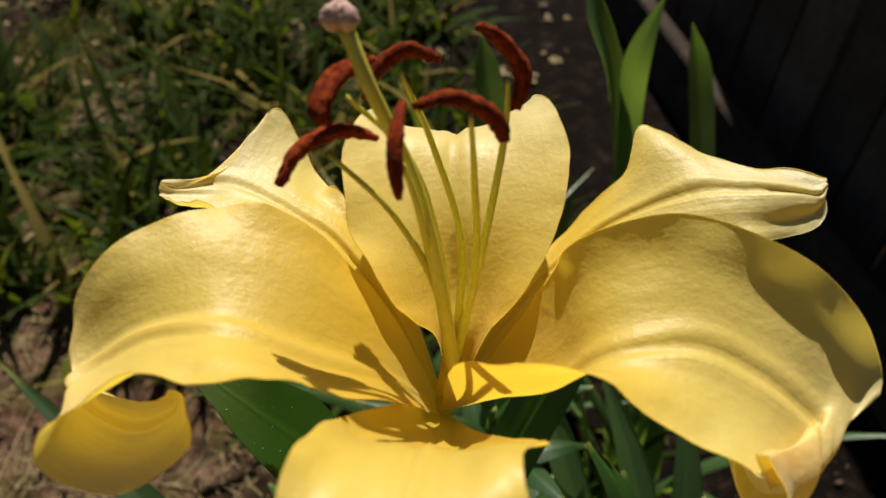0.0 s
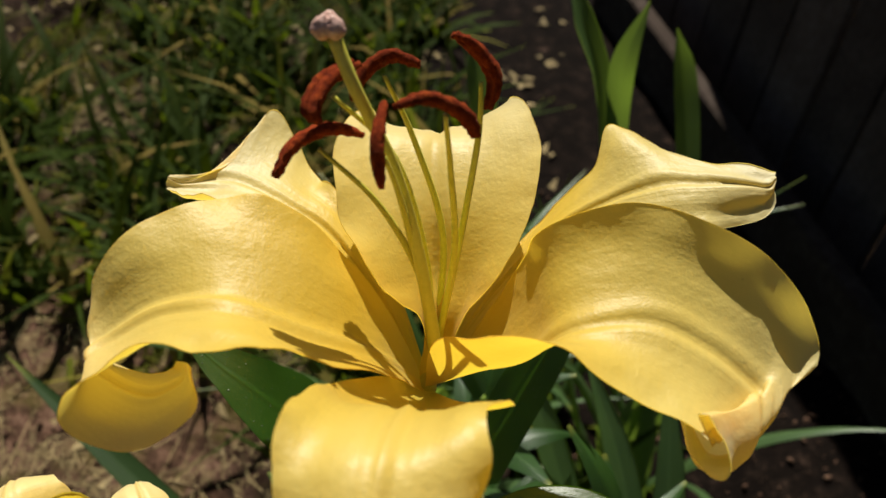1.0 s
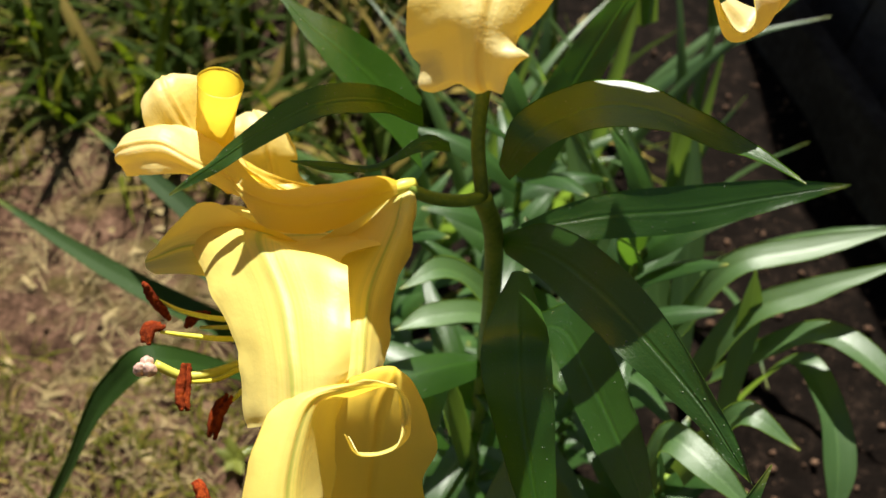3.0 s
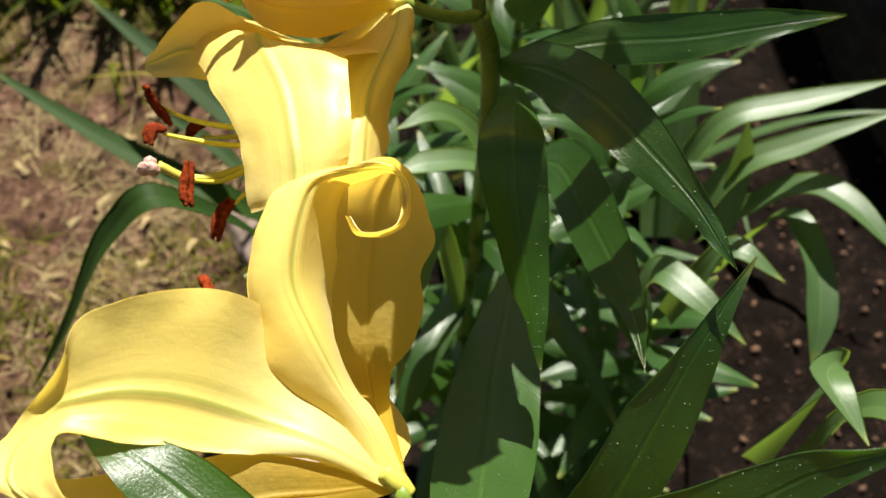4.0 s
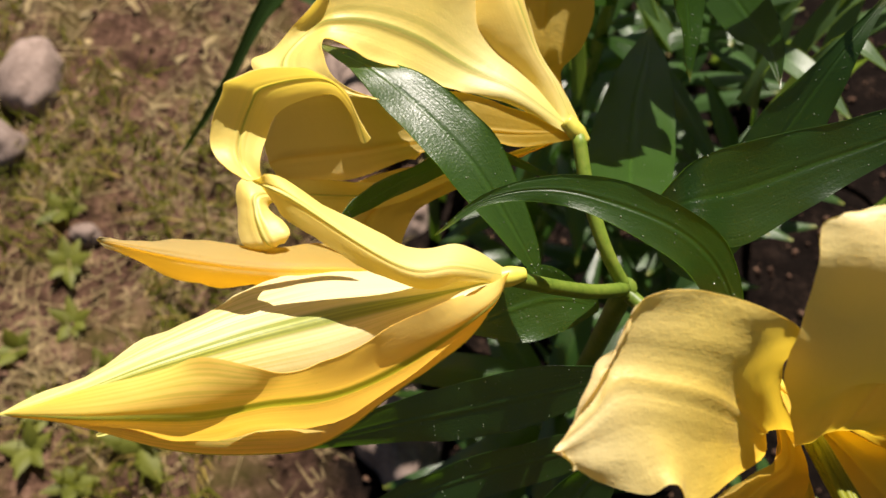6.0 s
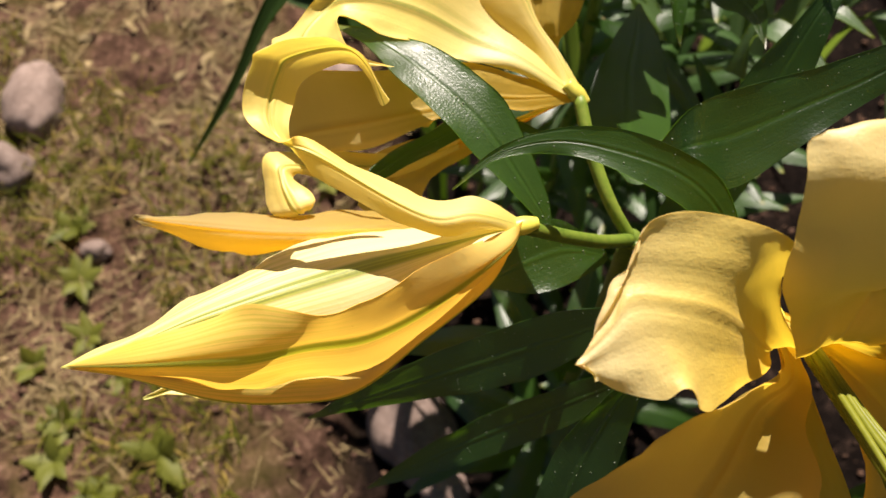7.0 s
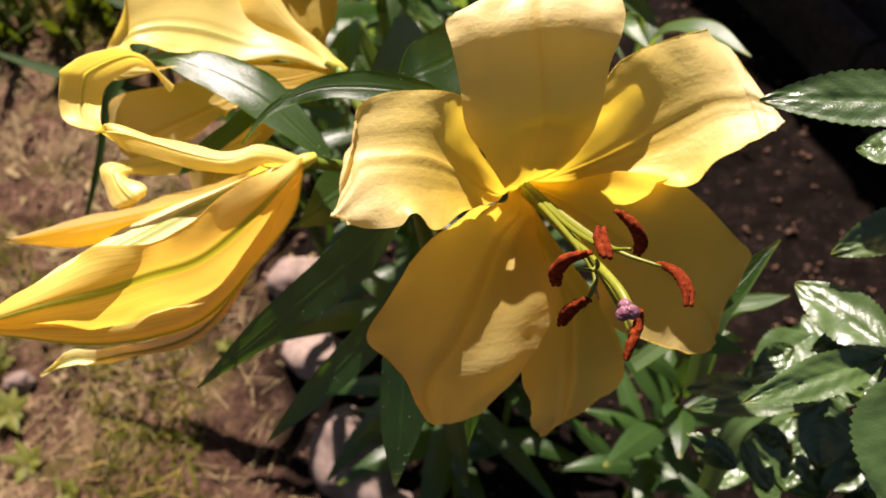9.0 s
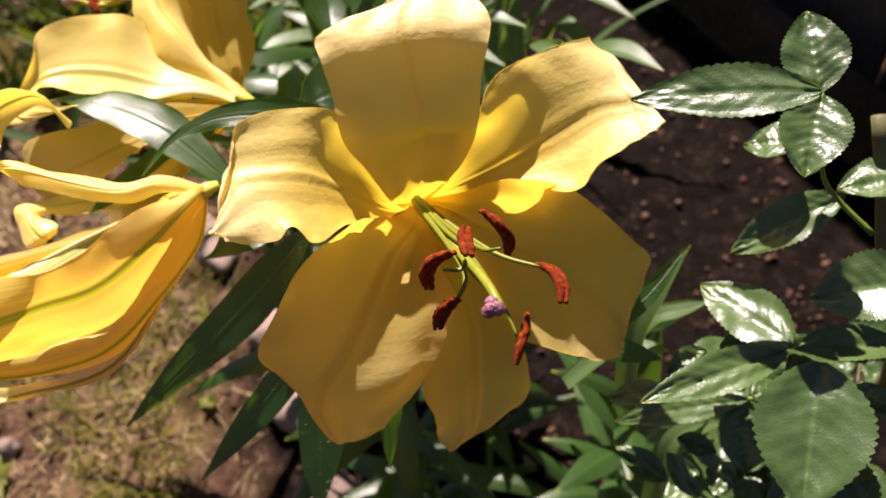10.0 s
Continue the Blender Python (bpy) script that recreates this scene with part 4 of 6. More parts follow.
style(flower_a, [(180.8, 373.6, 908.4), (175.8, 375.4, 938.5), (170.0, 377.5, 966.2), (162.8, 378.5, 992.9), (156.6, 378.8, 1007.7), (150.7, 378.5, 1021.8), (144.8, 382.1, 1034.2)])
stigma(flower_a, [(143.3, 382.3, 1037.3)])
filament(flower_e, [(278.8, -26.0, 839.8), (292.2, -57.2, 853.5), (305.6, -81.9, 865.9), (313.2, -90.5, 875.6)])
anther(flower_e, [(307.4, -80.7, 889.5), (312.9, -86.5, 887.5), (317.0, -89.2, 879.0), (316.2, -90.8, 871.5)])
filament(flower_e, [(279.4, -26.0, 839.8), (294.8, -51.1, 845.5), (313.3, -75.4, 851.8), (330.4, -87.3, 855.1)])
anther(flower_e, [(330.2, -84.3, 853.6), (335.9, -91.1, 855.9), (338.0, -100.1, 857.7), (336.9, -108.9, 857.3)])
filament(flower_e, [(277.5, -27.0, 839.1), (289.1, -67.3, 858.4), (297.6, -94.0, 875.6), (295.9, -101.2, 878.9), (289.1, -99.6, 877.7)])
anther(flower_e, [(293.8, -98.4, 887.4), (286.2, -97.2, 882.1), (281.9, -97.3, 873.2), (282.2, -99.5, 865.3)])
filament(flower_e, [(277.5, -27.0, 839.1), (291.4, -75.6, 864.6), (297.4, -98.6, 872.0), (294.8, -107.7, 871.4), (290.4, -109.9, 867.2)])
anther(flower_e, [(292.9, -110.5, 871.8), (288.4, -110.6, 866.7), (285.6, -110.4, 860.6), (283.7, -111.7, 853.3)])
filament(flower_e, [(279.3, -26.5, 839.5), (301.2, -62.3, 836.9), (313.7, -88.0, 829.5), (318.1, -102.4, 824.7)])
anther(flower_e, [(324.2, -94.4, 830.8), (322.2, -100.7, 825.9), (318.8, -106.5, 821.5), (316.2, -111.9, 816.1)])
filament(flower_e, [(278.8, -26.0, 839.8), (291.9, -65.5, 859.7), (301.6, -90.7, 878.1), (300.5, -94.9, 887.5)])
anther(flower_e, [(300.0, -86.7, 887.5), (299.0, -92.3, 888.2), (299.3, -98.1, 888.9), (299.7, -103.2, 890.0)])
style(flower_e, [(279.3, -26.1, 833.4), (291.6, -58.2, 846.4), (305.9, -99.3, 865.1), (309.9, -114.7, 868.3)])
stigma(flower_e, [(306.7, -118.9, 875.3)])
filament(flower_b, [(92.0, 242.2, 810.9), (76.8, 235.1, 816.4), (60.4, 233.4, 820.8), (49.0, 234.7, 825.6)])
anther(flower_b, [(46.7, 234.4, 837.4), (48.4, 232.9, 830.4), (51.3, 231.7, 824.8), (54.7, 229.9, 818.7)])
filament(flower_b, [(94.6, 231.9, 810.1), (79.2, 226.0, 815.2), (66.4, 222.2, 820.4), (56.3, 219.0, 825.9)])
anther(flower_b, [(52.9, 212.2, 826.4), (52.2, 218.4, 828.0), (56.8, 221.9, 826.5)])
filament(flower_b, [(97.1, 221.9, 809.5), (89.0, 215.2, 810.3), (82.3, 206.6, 814.5), (73.3, 199.7, 822.3)])
anther(flower_b, [(72.9, 205.2, 828.3), (73.5, 198.0, 824.8), (74.2, 192.6, 822.5), (76.6, 188.1, 820.6)])
filament(flower_b, [(101.3, 215.9, 810.3), (92.6, 208.4, 805.8), (88.5, 203.7, 802.9)])
anther(flower_b, [(87.1, 205.6, 804.1), (83.1, 198.8, 799.9), (82.5, 189.3, 793.8)])
filament(flower_b, [(91.0, 243.0, 805.5), (79.4, 237.8, 806.2), (64.8, 234.5, 807.0)])
anther(flower_b, [(68.3, 239.4, 812.4), (61.6, 238.0, 809.4), (58.5, 234.9, 805.1)])
style(flower_b, [(99.9, 230.1, 807.5), (85.8, 216.6, 808.9), (69.5, 207.0, 812.9), (57.1, 206.5, 820.2)])
stigma(flower_b, [(54.3, 204.1, 821.1)])
filament(flower_c, [(132.7, 135.3, 782.0), (101.8, 144.8, 783.4), (87.3, 159.7, 791.2)])
anther(flower_c, [(83.0, 168.2, 799.2), (86.5, 164.7, 796.8), (90.6, 157.7, 792.1)])
filament(flower_c, [(133.0, 133.4, 780.8), (102.0, 141.6, 779.0), (72.1, 155.3, 784.2)])
anther(flower_c, [(73.7, 160.2, 787.3), (69.2, 158.5, 786.4), (66.9, 154.6, 783.9)])
filament(flower_c, [(132.1, 135.0, 775.9), (95.8, 139.8, 768.5), (62.1, 154.0, 771.9)])
anther(flower_c, [(53.1, 155.9, 773.4), (59.0, 157.8, 774.4), (65.2, 157.6, 774.0)])
lily_leaf(lily_1, [
    (150.4, 323.3, 874.7, 151.3, 320.4, 871.7, 152.1, 316.5, 869.2),
    (133.5, 307.2, 898.7, 134.6, 302.0, 895.2, 137.5, 297.5, 893.3),
    (112.8, 296.0, 905.1, 114.3, 289.7, 901.2, 117.3, 284.6, 899.5),
    (93.9, 284.2, 898.0, 95.0, 279.2, 894.7, 97.1, 274.5, 892.6),
    (75.7, 267.8, 885.9, 75.3, 264.2, 885.0, 79.3, 262.8, 884.2),
    (59.2, 253.9, 875.7, 59.0, 253.5, 875.5, 59.5, 253.3, 875.2)])
lily_leaf(lily_1, [
    (164.6, 309.7, 869.4, 165.3, 308.2, 867.8, 166.3, 306.3, 866.5),
    (153.9, 303.3, 877.6, 154.4, 300.9, 875.2, 154.9, 298.1, 873.4),
    (136.2, 288.5, 870.7, 137.2, 288.8, 868.2, 137.8, 291.0, 867.4),
    (117.6, 289.4, 868.6, 117.6, 288.2, 865.4, 117.6, 287.5, 863.3),
    (98.3, 290.6, 864.4, 97.9, 290.4, 864.2, 98.4, 290.1, 864.0)])
lily_leaf(lily_1, [
    (187.6, 308.5, 860.5, 189.9, 306.3, 858.1, 193.3, 303.7, 856.4),
    (192.7, 318.4, 883.7, 198.9, 308.0, 881.1, 206.7, 300.0, 883.4),
    (220.2, 333.4, 892.8, 223.1, 318.7, 892.3, 225.5, 303.0, 895.0),
    (244.8, 333.3, 895.1, 246.9, 319.2, 895.3, 248.2, 304.4, 898.6),
    (265.5, 317.7, 899.3, 267.4, 307.2, 898.4, 268.6, 296.2, 899.8),
    (285.6, 302.2, 899.8, 287.1, 295.9, 899.7, 288.1, 289.9, 901.2),
    (305.4, 285.1, 898.9, 305.7, 284.8, 898.8, 305.3, 284.6, 898.5)])
lily_leaf(lily_1, [
    (202.8, 327.4, 797.8, 204.6, 325.7, 795.9, 206.3, 323.6, 794.5),
    (225.0, 342.5, 800.8, 227.8, 336.1, 795.0, 231.5, 329.2, 791.0),
    (250.5, 352.0, 805.7, 251.3, 342.5, 798.2, 245.4, 330.5, 791.2),
    (290.0, 363.6, 806.3, 291.5, 353.4, 798.1, 290.2, 342.5, 791.8),
    (333.3, 375.2, 806.5, 331.8, 367.3, 800.5, 329.5, 359.1, 796.4),
    (376.7, 381.3, 805.0, 376.7, 381.1, 804.8, 376.5, 380.6, 804.5)])
lily_leaf(lily_1, [
    (138.7, 407.0, 801.4, 139.7, 387.2, 795.5, 146.5, 362.3, 790.6),
    (118.6, 415.5, 822.3, 120.1, 393.8, 814.7, 124.7, 369.3, 810.4),
    (97.1, 408.7, 843.8, 99.5, 394.3, 836.5, 103.8, 375.7, 829.7),
    (71.9, 408.3, 855.3, 75.0, 401.0, 852.0, 78.7, 391.6, 849.2),
    (49.1, 417.2, 866.5, 49.2, 416.8, 866.1, 49.6, 416.4, 865.8)])
lily_leaf(lily_1, [
    (192.2, 434.1, 730.1, 201.7, 428.8, 723.2, 218.4, 429.3, 724.7),
    (202.1, 451.4, 756.2, 217.3, 450.4, 751.9, 235.0, 455.9, 757.9),
    (217.5, 473.9, 786.3, 232.3, 473.2, 782.0, 248.0, 478.1, 787.9),
    (238.9, 496.2, 815.9, 248.2, 495.0, 812.1, 257.2, 498.8, 816.8),
    (262.1, 510.0, 838.4, 262.7, 509.8, 838.2, 263.2, 509.4, 837.8)])
lily_leaf(lily_1, [
    (200.7, 283.6, 815.6, 204.5, 284.8, 815.9, 208.2, 284.0, 815.5),
    (190.9, 224.0, 852.5, 204.4, 231.0, 849.1, 217.7, 232.0, 844.7),
    (196.9, 201.5, 838.9, 210.0, 208.1, 831.9, 223.8, 211.6, 826.5),
    (209.4, 181.1, 819.3, 218.5, 186.3, 812.5, 228.9, 190.5, 808.0),
    (222.0, 165.7, 803.0, 225.8, 167.6, 800.3, 230.9, 169.1, 798.8),
    (231.0, 152.5, 789.3, 231.2, 152.4, 789.3, 231.4, 152.6, 789.4)])
lily_leaf(lily_1, [
    (194.9, 320.7, 795.6, 194.9, 316.9, 793.9, 197.6, 311.6, 792.0),
    (215.0, 309.4, 823.3, 214.8, 296.0, 818.8, 214.1, 281.2, 817.1),
    (239.5, 276.2, 848.6, 236.9, 263.8, 840.0, 233.8, 249.4, 833.9),
    (260.4, 247.7, 853.1, 256.4, 239.1, 844.4, 252.9, 228.8, 837.7),
    (278.7, 218.1, 851.2, 276.4, 213.5, 845.6, 274.8, 208.0, 841.3),
    (290.9, 198.0, 845.0, 289.0, 196.0, 842.7, 287.0, 193.4, 840.9),
    (297.8, 185.9, 838.0, 298.1, 185.6, 837.8, 298.3, 185.8, 837.9)])
lily_leaf(lily_1, [
    (222.8, 330.1, 713.7, 224.1, 323.5, 711.3, 227.9, 315.8, 710.2),
    (245.5, 329.7, 730.4, 239.6, 314.0, 723.0, 234.4, 298.4, 720.2),
    (261.5, 281.9, 756.1, 252.9, 271.6, 742.8, 245.6, 261.2, 733.9),
    (270.8, 234.9, 773.1, 265.2, 227.7, 762.5, 258.3, 220.4, 754.7),
    (274.1, 190.1, 791.7, 270.8, 187.8, 785.1, 266.8, 188.0, 781.1),
    (274.3, 158.7, 791.7, 274.6, 158.4, 791.5, 274.8, 158.6, 791.6)])
lily_leaf(lily_2, [
    (211.0, 61.6, 794.0, 217.7, 61.4, 793.4, 224.0, 64.7, 795.3),
    (195.1, 85.5, 784.6, 212.9, 88.1, 783.6, 229.8, 90.1, 786.1),
    (192.3, 126.6, 759.0, 214.1, 131.7, 756.3, 236.7, 133.2, 756.8),
    (197.5, 175.1, 739.5, 215.1, 179.4, 736.7, 236.9, 178.4, 735.7),
    (205.5, 212.1, 727.4, 217.7, 214.5, 726.9, 231.4, 213.6, 727.5),
    (217.2, 244.8, 721.9, 217.8, 245.3, 722.2, 218.5, 245.0, 722.0)])
lily_leaf(lily_2, [
    (239.7, 87.0, 733.1, 251.4, 82.0, 726.5, 268.2, 79.8, 725.0),
    (246.7, 104.3, 756.9, 262.0, 100.1, 750.0, 281.4, 102.4, 750.4),
    (256.4, 119.8, 776.3, 273.1, 121.3, 772.2, 291.4, 124.9, 773.6),
    (267.4, 142.7, 795.1, 282.8, 144.7, 791.8, 297.6, 145.2, 791.1),
    (285.2, 166.4, 813.1, 293.2, 168.9, 812.7, 301.8, 173.4, 816.4),
    (308.2, 198.7, 830.9, 308.6, 198.9, 831.0, 308.9, 198.6, 830.8)])
lily_leaf(lily_2, [
    (215.1, 55.6, 824.7, 216.5, 53.7, 823.2, 219.4, 51.8, 822.5),
    (224.9, 66.5, 846.2, 227.5, 53.7, 839.1, 229.6, 46.2, 836.3),
    (242.5, 77.6, 851.7, 244.8, 63.2, 838.8, 248.2, 43.9, 828.9),
    (267.5, 89.9, 854.2, 270.3, 78.8, 844.8, 270.2, 62.1, 835.8),
    (289.3, 98.9, 861.8, 291.8, 90.0, 854.0, 290.9, 80.0, 847.1),
    (306.4, 104.4, 870.0, 310.1, 100.3, 864.9, 312.3, 94.3, 859.9),
    (326.6, 106.7, 876.4, 327.3, 105.4, 874.4, 327.2, 102.5, 871.9),
    (344.2, 109.1, 884.0, 344.4, 109.0, 884.0, 344.3, 108.7, 883.8)])
lily_leaf(lily_2, [
    (258.0, 12.4, 805.8, 259.4, 10.8, 806.0, 260.3, 12.2, 807.8),
    (250.6, 17.9, 818.9, 254.5, 18.4, 820.6, 255.6, 23.2, 824.6),
    (238.3, 21.7, 829.3, 241.8, 29.6, 834.6, 241.6, 37.6, 841.5),
    (225.4, 26.2, 837.8, 223.6, 36.4, 843.6, 221.4, 43.4, 849.9),
    (199.8, 31.6, 844.2, 198.0, 39.0, 847.5, 196.0, 46.1, 852.7),
    (176.5, 33.5, 846.4, 173.7, 37.7, 848.6, 172.4, 41.5, 851.7),
    (153.1, 27.9, 843.9, 151.7, 29.4, 844.5, 150.3, 31.0, 845.6),
    (136.6, 13.2, 837.5, 136.4, 13.4, 837.6, 136.3, 13.7, 837.8)])
lily_leaf(lily_2, [
    (178.8, 20.8, 807.5, 179.5, 21.1, 807.6, 180.1, 21.7, 807.9),
    (165.9, 26.5, 814.2, 170.5, 29.4, 813.9, 173.6, 35.5, 816.2),
    (137.1, 41.1, 829.3, 147.4, 48.9, 827.8, 153.7, 60.5, 831.7),
    (119.8, 51.8, 835.3, 130.7, 60.1, 833.3, 138.1, 71.4, 836.6),
    (104.6, 61.1, 838.3, 112.0, 70.9, 836.3, 118.0, 81.6, 838.0),
    (88.9, 71.8, 842.0, 92.6, 79.7, 839.0, 98.7, 86.5, 836.7),
    (66.4, 90.6, 831.0, 66.6, 91.3, 830.8, 67.0, 91.7, 830.4)])
lily_leaf(lily_2, [
    (176.4, 83.3, 787.5, 177.3, 82.4, 786.8, 178.2, 80.8, 786.2),
    (140.3, 76.1, 808.7, 144.5, 76.5, 802.9, 147.3, 75.5, 798.1),
    (116.8, 58.5, 806.3, 118.6, 58.3, 800.5, 120.7, 57.2, 795.4),
    (98.9, 40.0, 803.3, 100.3, 40.0, 797.6, 101.9, 39.9, 793.0),
    (91.3, 23.9, 802.2, 91.6, 23.8, 802.1, 92.0, 23.9, 802.1)])
lily_leaf(lily_2, [
    (208.4, 31.2, 778.5, 209.1, 29.7, 777.4, 209.5, 27.7, 776.5),
    (184.3, 34.9, 793.3, 189.4, 25.3, 784.2, 198.5, 15.6, 778.5),
    (169.0, 27.3, 790.1, 173.7, 16.9, 782.3, 180.5, 4.5, 776.9),
    (158.0, 10.0, 777.8, 156.8, 6.5, 775.5, 158.9, 3.6, 774.3),
    (150.1, 3.6, 774.8, 150.0, 3.4, 774.6, 150.7, 3.2, 774.5)])
lily_leaf(lily_2, [
    (217.4, -6.0, 806.0, 218.4, -9.2, 803.6, 219.2, -12.9, 801.9),
    (186.7, -7.8, 784.5, 187.7, -16.3, 771.9, 190.9, -26.2, 761.9),
    (155.0, -14.9, 755.1, 158.2, -23.6, 744.9, 161.6, -33.1, 735.1),
    (117.0, -28.9, 722.9, 123.3, -33.4, 717.0, 129.3, -37.8, 712.0),
    (76.4, -48.0, 681.2, 76.7, -48.5, 680.9, 77.4, -48.5, 680.9)])
lily_leaf(lily_2, [
    (232.6, -16.9, 778.4, 234.2, -20.3, 775.8, 235.8, -24.0, 774.1),
    (206.3, -21.2, 741.4, 209.9, -27.2, 736.6, 213.8, -34.9, 733.2),
    (173.1, -30.5, 701.6, 179.9, -36.1, 696.7, 186.9, -44.3, 693.2),
    (140.2, -48.0, 668.5, 147.1, -51.0, 665.4, 154.2, -56.5, 663.2),
    (111.5, -68.5, 633.6, 111.9, -68.8, 633.4, 112.5, -68.8, 633.4)])
lily_leaf(lily_2, [
    (225.5, -28.8, 792.3, 227.2, -28.7, 792.2, 228.8, -29.1, 792.1),
    (213.5, -39.9, 774.4, 220.1, -41.5, 772.2, 229.2, -43.8, 771.8),
    (202.4, -55.4, 753.7, 213.2, -59.7, 749.4, 227.7, -64.4, 748.0),
    (196.9, -77.2, 729.3, 209.2, -79.3, 726.0, 224.1, -83.8, 725.0),
    (194.9, -97.8, 707.9, 205.9, -98.2, 706.4, 216.8, -98.0, 707.4),
    (199.5, -119.8, 683.1, 200.1, -120.2, 683.0, 200.7, -119.8, 683.1)])
lily_leaf(lily_2, [
    (362.1, -63.1, 751.0, 363.3, -65.4, 748.8, 364.5, -67.5, 747.5),
    (394.3, -40.4, 755.4, 397.2, -44.0, 751.8, 400.8, -48.0, 749.4),
    (425.4, -19.7, 760.8, 425.7, -20.0, 760.6, 425.9, -20.5, 760.2)])
lily_leaf(lily_2, [
    (375.0, -28.1, 704.5, 376.2, -32.6, 700.3, 377.1, -37.5, 697.3),
    (419.2, -11.9, 691.2, 420.4, -17.2, 686.2, 421.1, -23.4, 682.3),
    (450.4, -7.9, 681.3, 450.6, -8.3, 681.0, 450.2, -8.8, 680.6)])
lily_leaf(lily_2, [
    (349.2, -50.1, 735.8, 350.0, -55.5, 731.0, 350.9, -60.6, 727.7),
    (382.9, -58.8, 737.6, 382.6, -64.3, 732.2, 384.5, -70.2, 728.8),
    (403.3, -72.3, 733.3, 403.4, -72.8, 732.9, 403.1, -73.3, 732.5)])
lily_leaf(lily_2, [
    (241.6, -77.0, 744.2, 250.3, -79.5, 741.6, 258.5, -78.5, 742.9),
    (241.7, -89.9, 721.6, 247.2, -91.2, 720.4, 253.1, -89.7, 721.7),
    (243.4, -103.7, 698.4, 243.6, -104.2, 698.1, 244.0, -103.8, 698.3)])

# ---- ground ----
def ground_height(x, y):
    bed = 0.015 * (1 + math.tanh((x - 0.12) * 7))
    p = Vector((x, y, 0))
    near = math.exp(-(x * x + y * y) / 9)
    return bed + near * (0.022 * noise.noise(p * 4) + 0.014 * noise.noise(p * 13) + 0.010 * noise.noise(p * 38))


def build_ground():
    bm = bmesh.new()
    n = 230
    axis = [0.45 * math.sinh(7.2 * (2 * i / n - 1)) / math.sinh(7.2) * 180 + 0.0 for i in range(n + 1)]
    grid = [[bm.verts.new((x + 0.1, y + 0.5, ground_height(x + 0.1, y + 0.5))) for y in axis] for x in axis]
    for i in range(n):
        for j in range(n):
            bm.faces.new((grid[i][j], grid[i + 1][j], grid[i + 1][j + 1], grid[i][j + 1]))
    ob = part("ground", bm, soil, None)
    return tagged(ob, "brown garden soil with thin dry grass", "ground", kind="structure")


build_ground()


def on_ground(x, y):
    return Vector((x, y, ground_height(x, y)))


# ---- planks along the bed ----
LINE_A, LINE_B = Vector((0.40, 2.29, 0)), Vector((1.30, -0.21, 0))
along_bed = (LINE_B - LINE_A).normalized()
out_bed = Vector((-along_bed.y, along_bed.x, 0))
if out_bed.x < 0:
    out_bed = -out_bed


def board(name, a, b, depth, z0, z1, parent, mat, bevel=0.004):
    """A sawn board between two points of the plan."""
    bm = bmesh.new()
    bmesh.ops.create_cube(bm, size=1)
    d = b - a
    m = Matrix.Translation((a + b) / 2 + Vector((0, 0, (z0 + z1) / 2))) @ Matrix.Rotation(math.atan2(d.y, d.x), 4, "Z") @ Matrix.Diagonal((d.length, depth, z1 - z0, 1))
    bm.transform(m)
    bmesh.ops.bevel(bm, geom=bm.edges[:], offset=bevel, segments=2, affect="EDGES")
    return part(name, bm, mat, parent, smooth=False)


edging = thing("bed_edging", tuple(LINE_A), "dark weathered timber edging plank along the bed", "edging")
middle = LINE_A.lerp(LINE_B, 0.62)
board("plank", LINE_A + out_bed * 0.02, middle + out_bed * 0.02 - along_bed * 0.002, 0.04, -0.02, 0.165, edging, plank_brown)
board("plank", middle + out_bed * 0.022 + along_bed * 0.002, LINE_B + out_bed * 0.022, 0.04, -0.02, 0.163, edging, plank_brown)
fence = thing("wooden_fence", tuple(LINE_A + out_bed * 0.16), "dark brown wooden fence in shade behind the bed", "fence")
length = (LINE_B - LINE_A).length
for k in range(18):
    a = LINE_A + along_bed * (length * k / 18 + 0.004) + out_bed * (0.17 + 0.004 * (k % 2))
    board("slat", a, a + along_bed * (length / 18 - 0.008), 0.02, 0.0, 1.60 + 0.01 * (k % 3), fence, fence_brown)
for z in (0.3, 1.3):
    board("rail", LINE_A + out_bed * 0.21, LINE_B + out_bed * 0.21, 0.035, z, z + 0.08, fence, fence_brown)


# ---- stones and litter ----
def stone(at, size, turn, label):
    bm = bmesh.new()
    bmesh.ops.create_icosphere(bm, subdivisions=4, radius=0.5)
    s = random.uniform(0, 50)
    for v in bm.verts:
        v.co *= 1 + 0.34 * noise.noise(v.co * 1.9 + Vector((s, 0, 0))) + 0.10 * noise.noise(v.co * 5 + Vector((0, s, 0))) + 0.02 * noise.noise(v.co * 16)
    p = on_ground(*at)
    bm.transform(Matrix.Translation(p + Vector((0, 0, size[2] * 0.12))) @ Matrix.Rotation(turn, 4, "Z") @ Matrix.Diagonal((*size, 1)))
    me = bpy.data.meshes.new("stone")
    bm.to_mesh(me)
    bm.free()
    me.materials.append(stone_grey)
    me.polygons.foreach_set("use_smooth", [True] * len(me.polygons))
    me.transform(Matrix.Translation(-p))
    ob = new("stone", me)
    ob.location = p
    return tagged(ob, label, "stone", "stones round the bed")


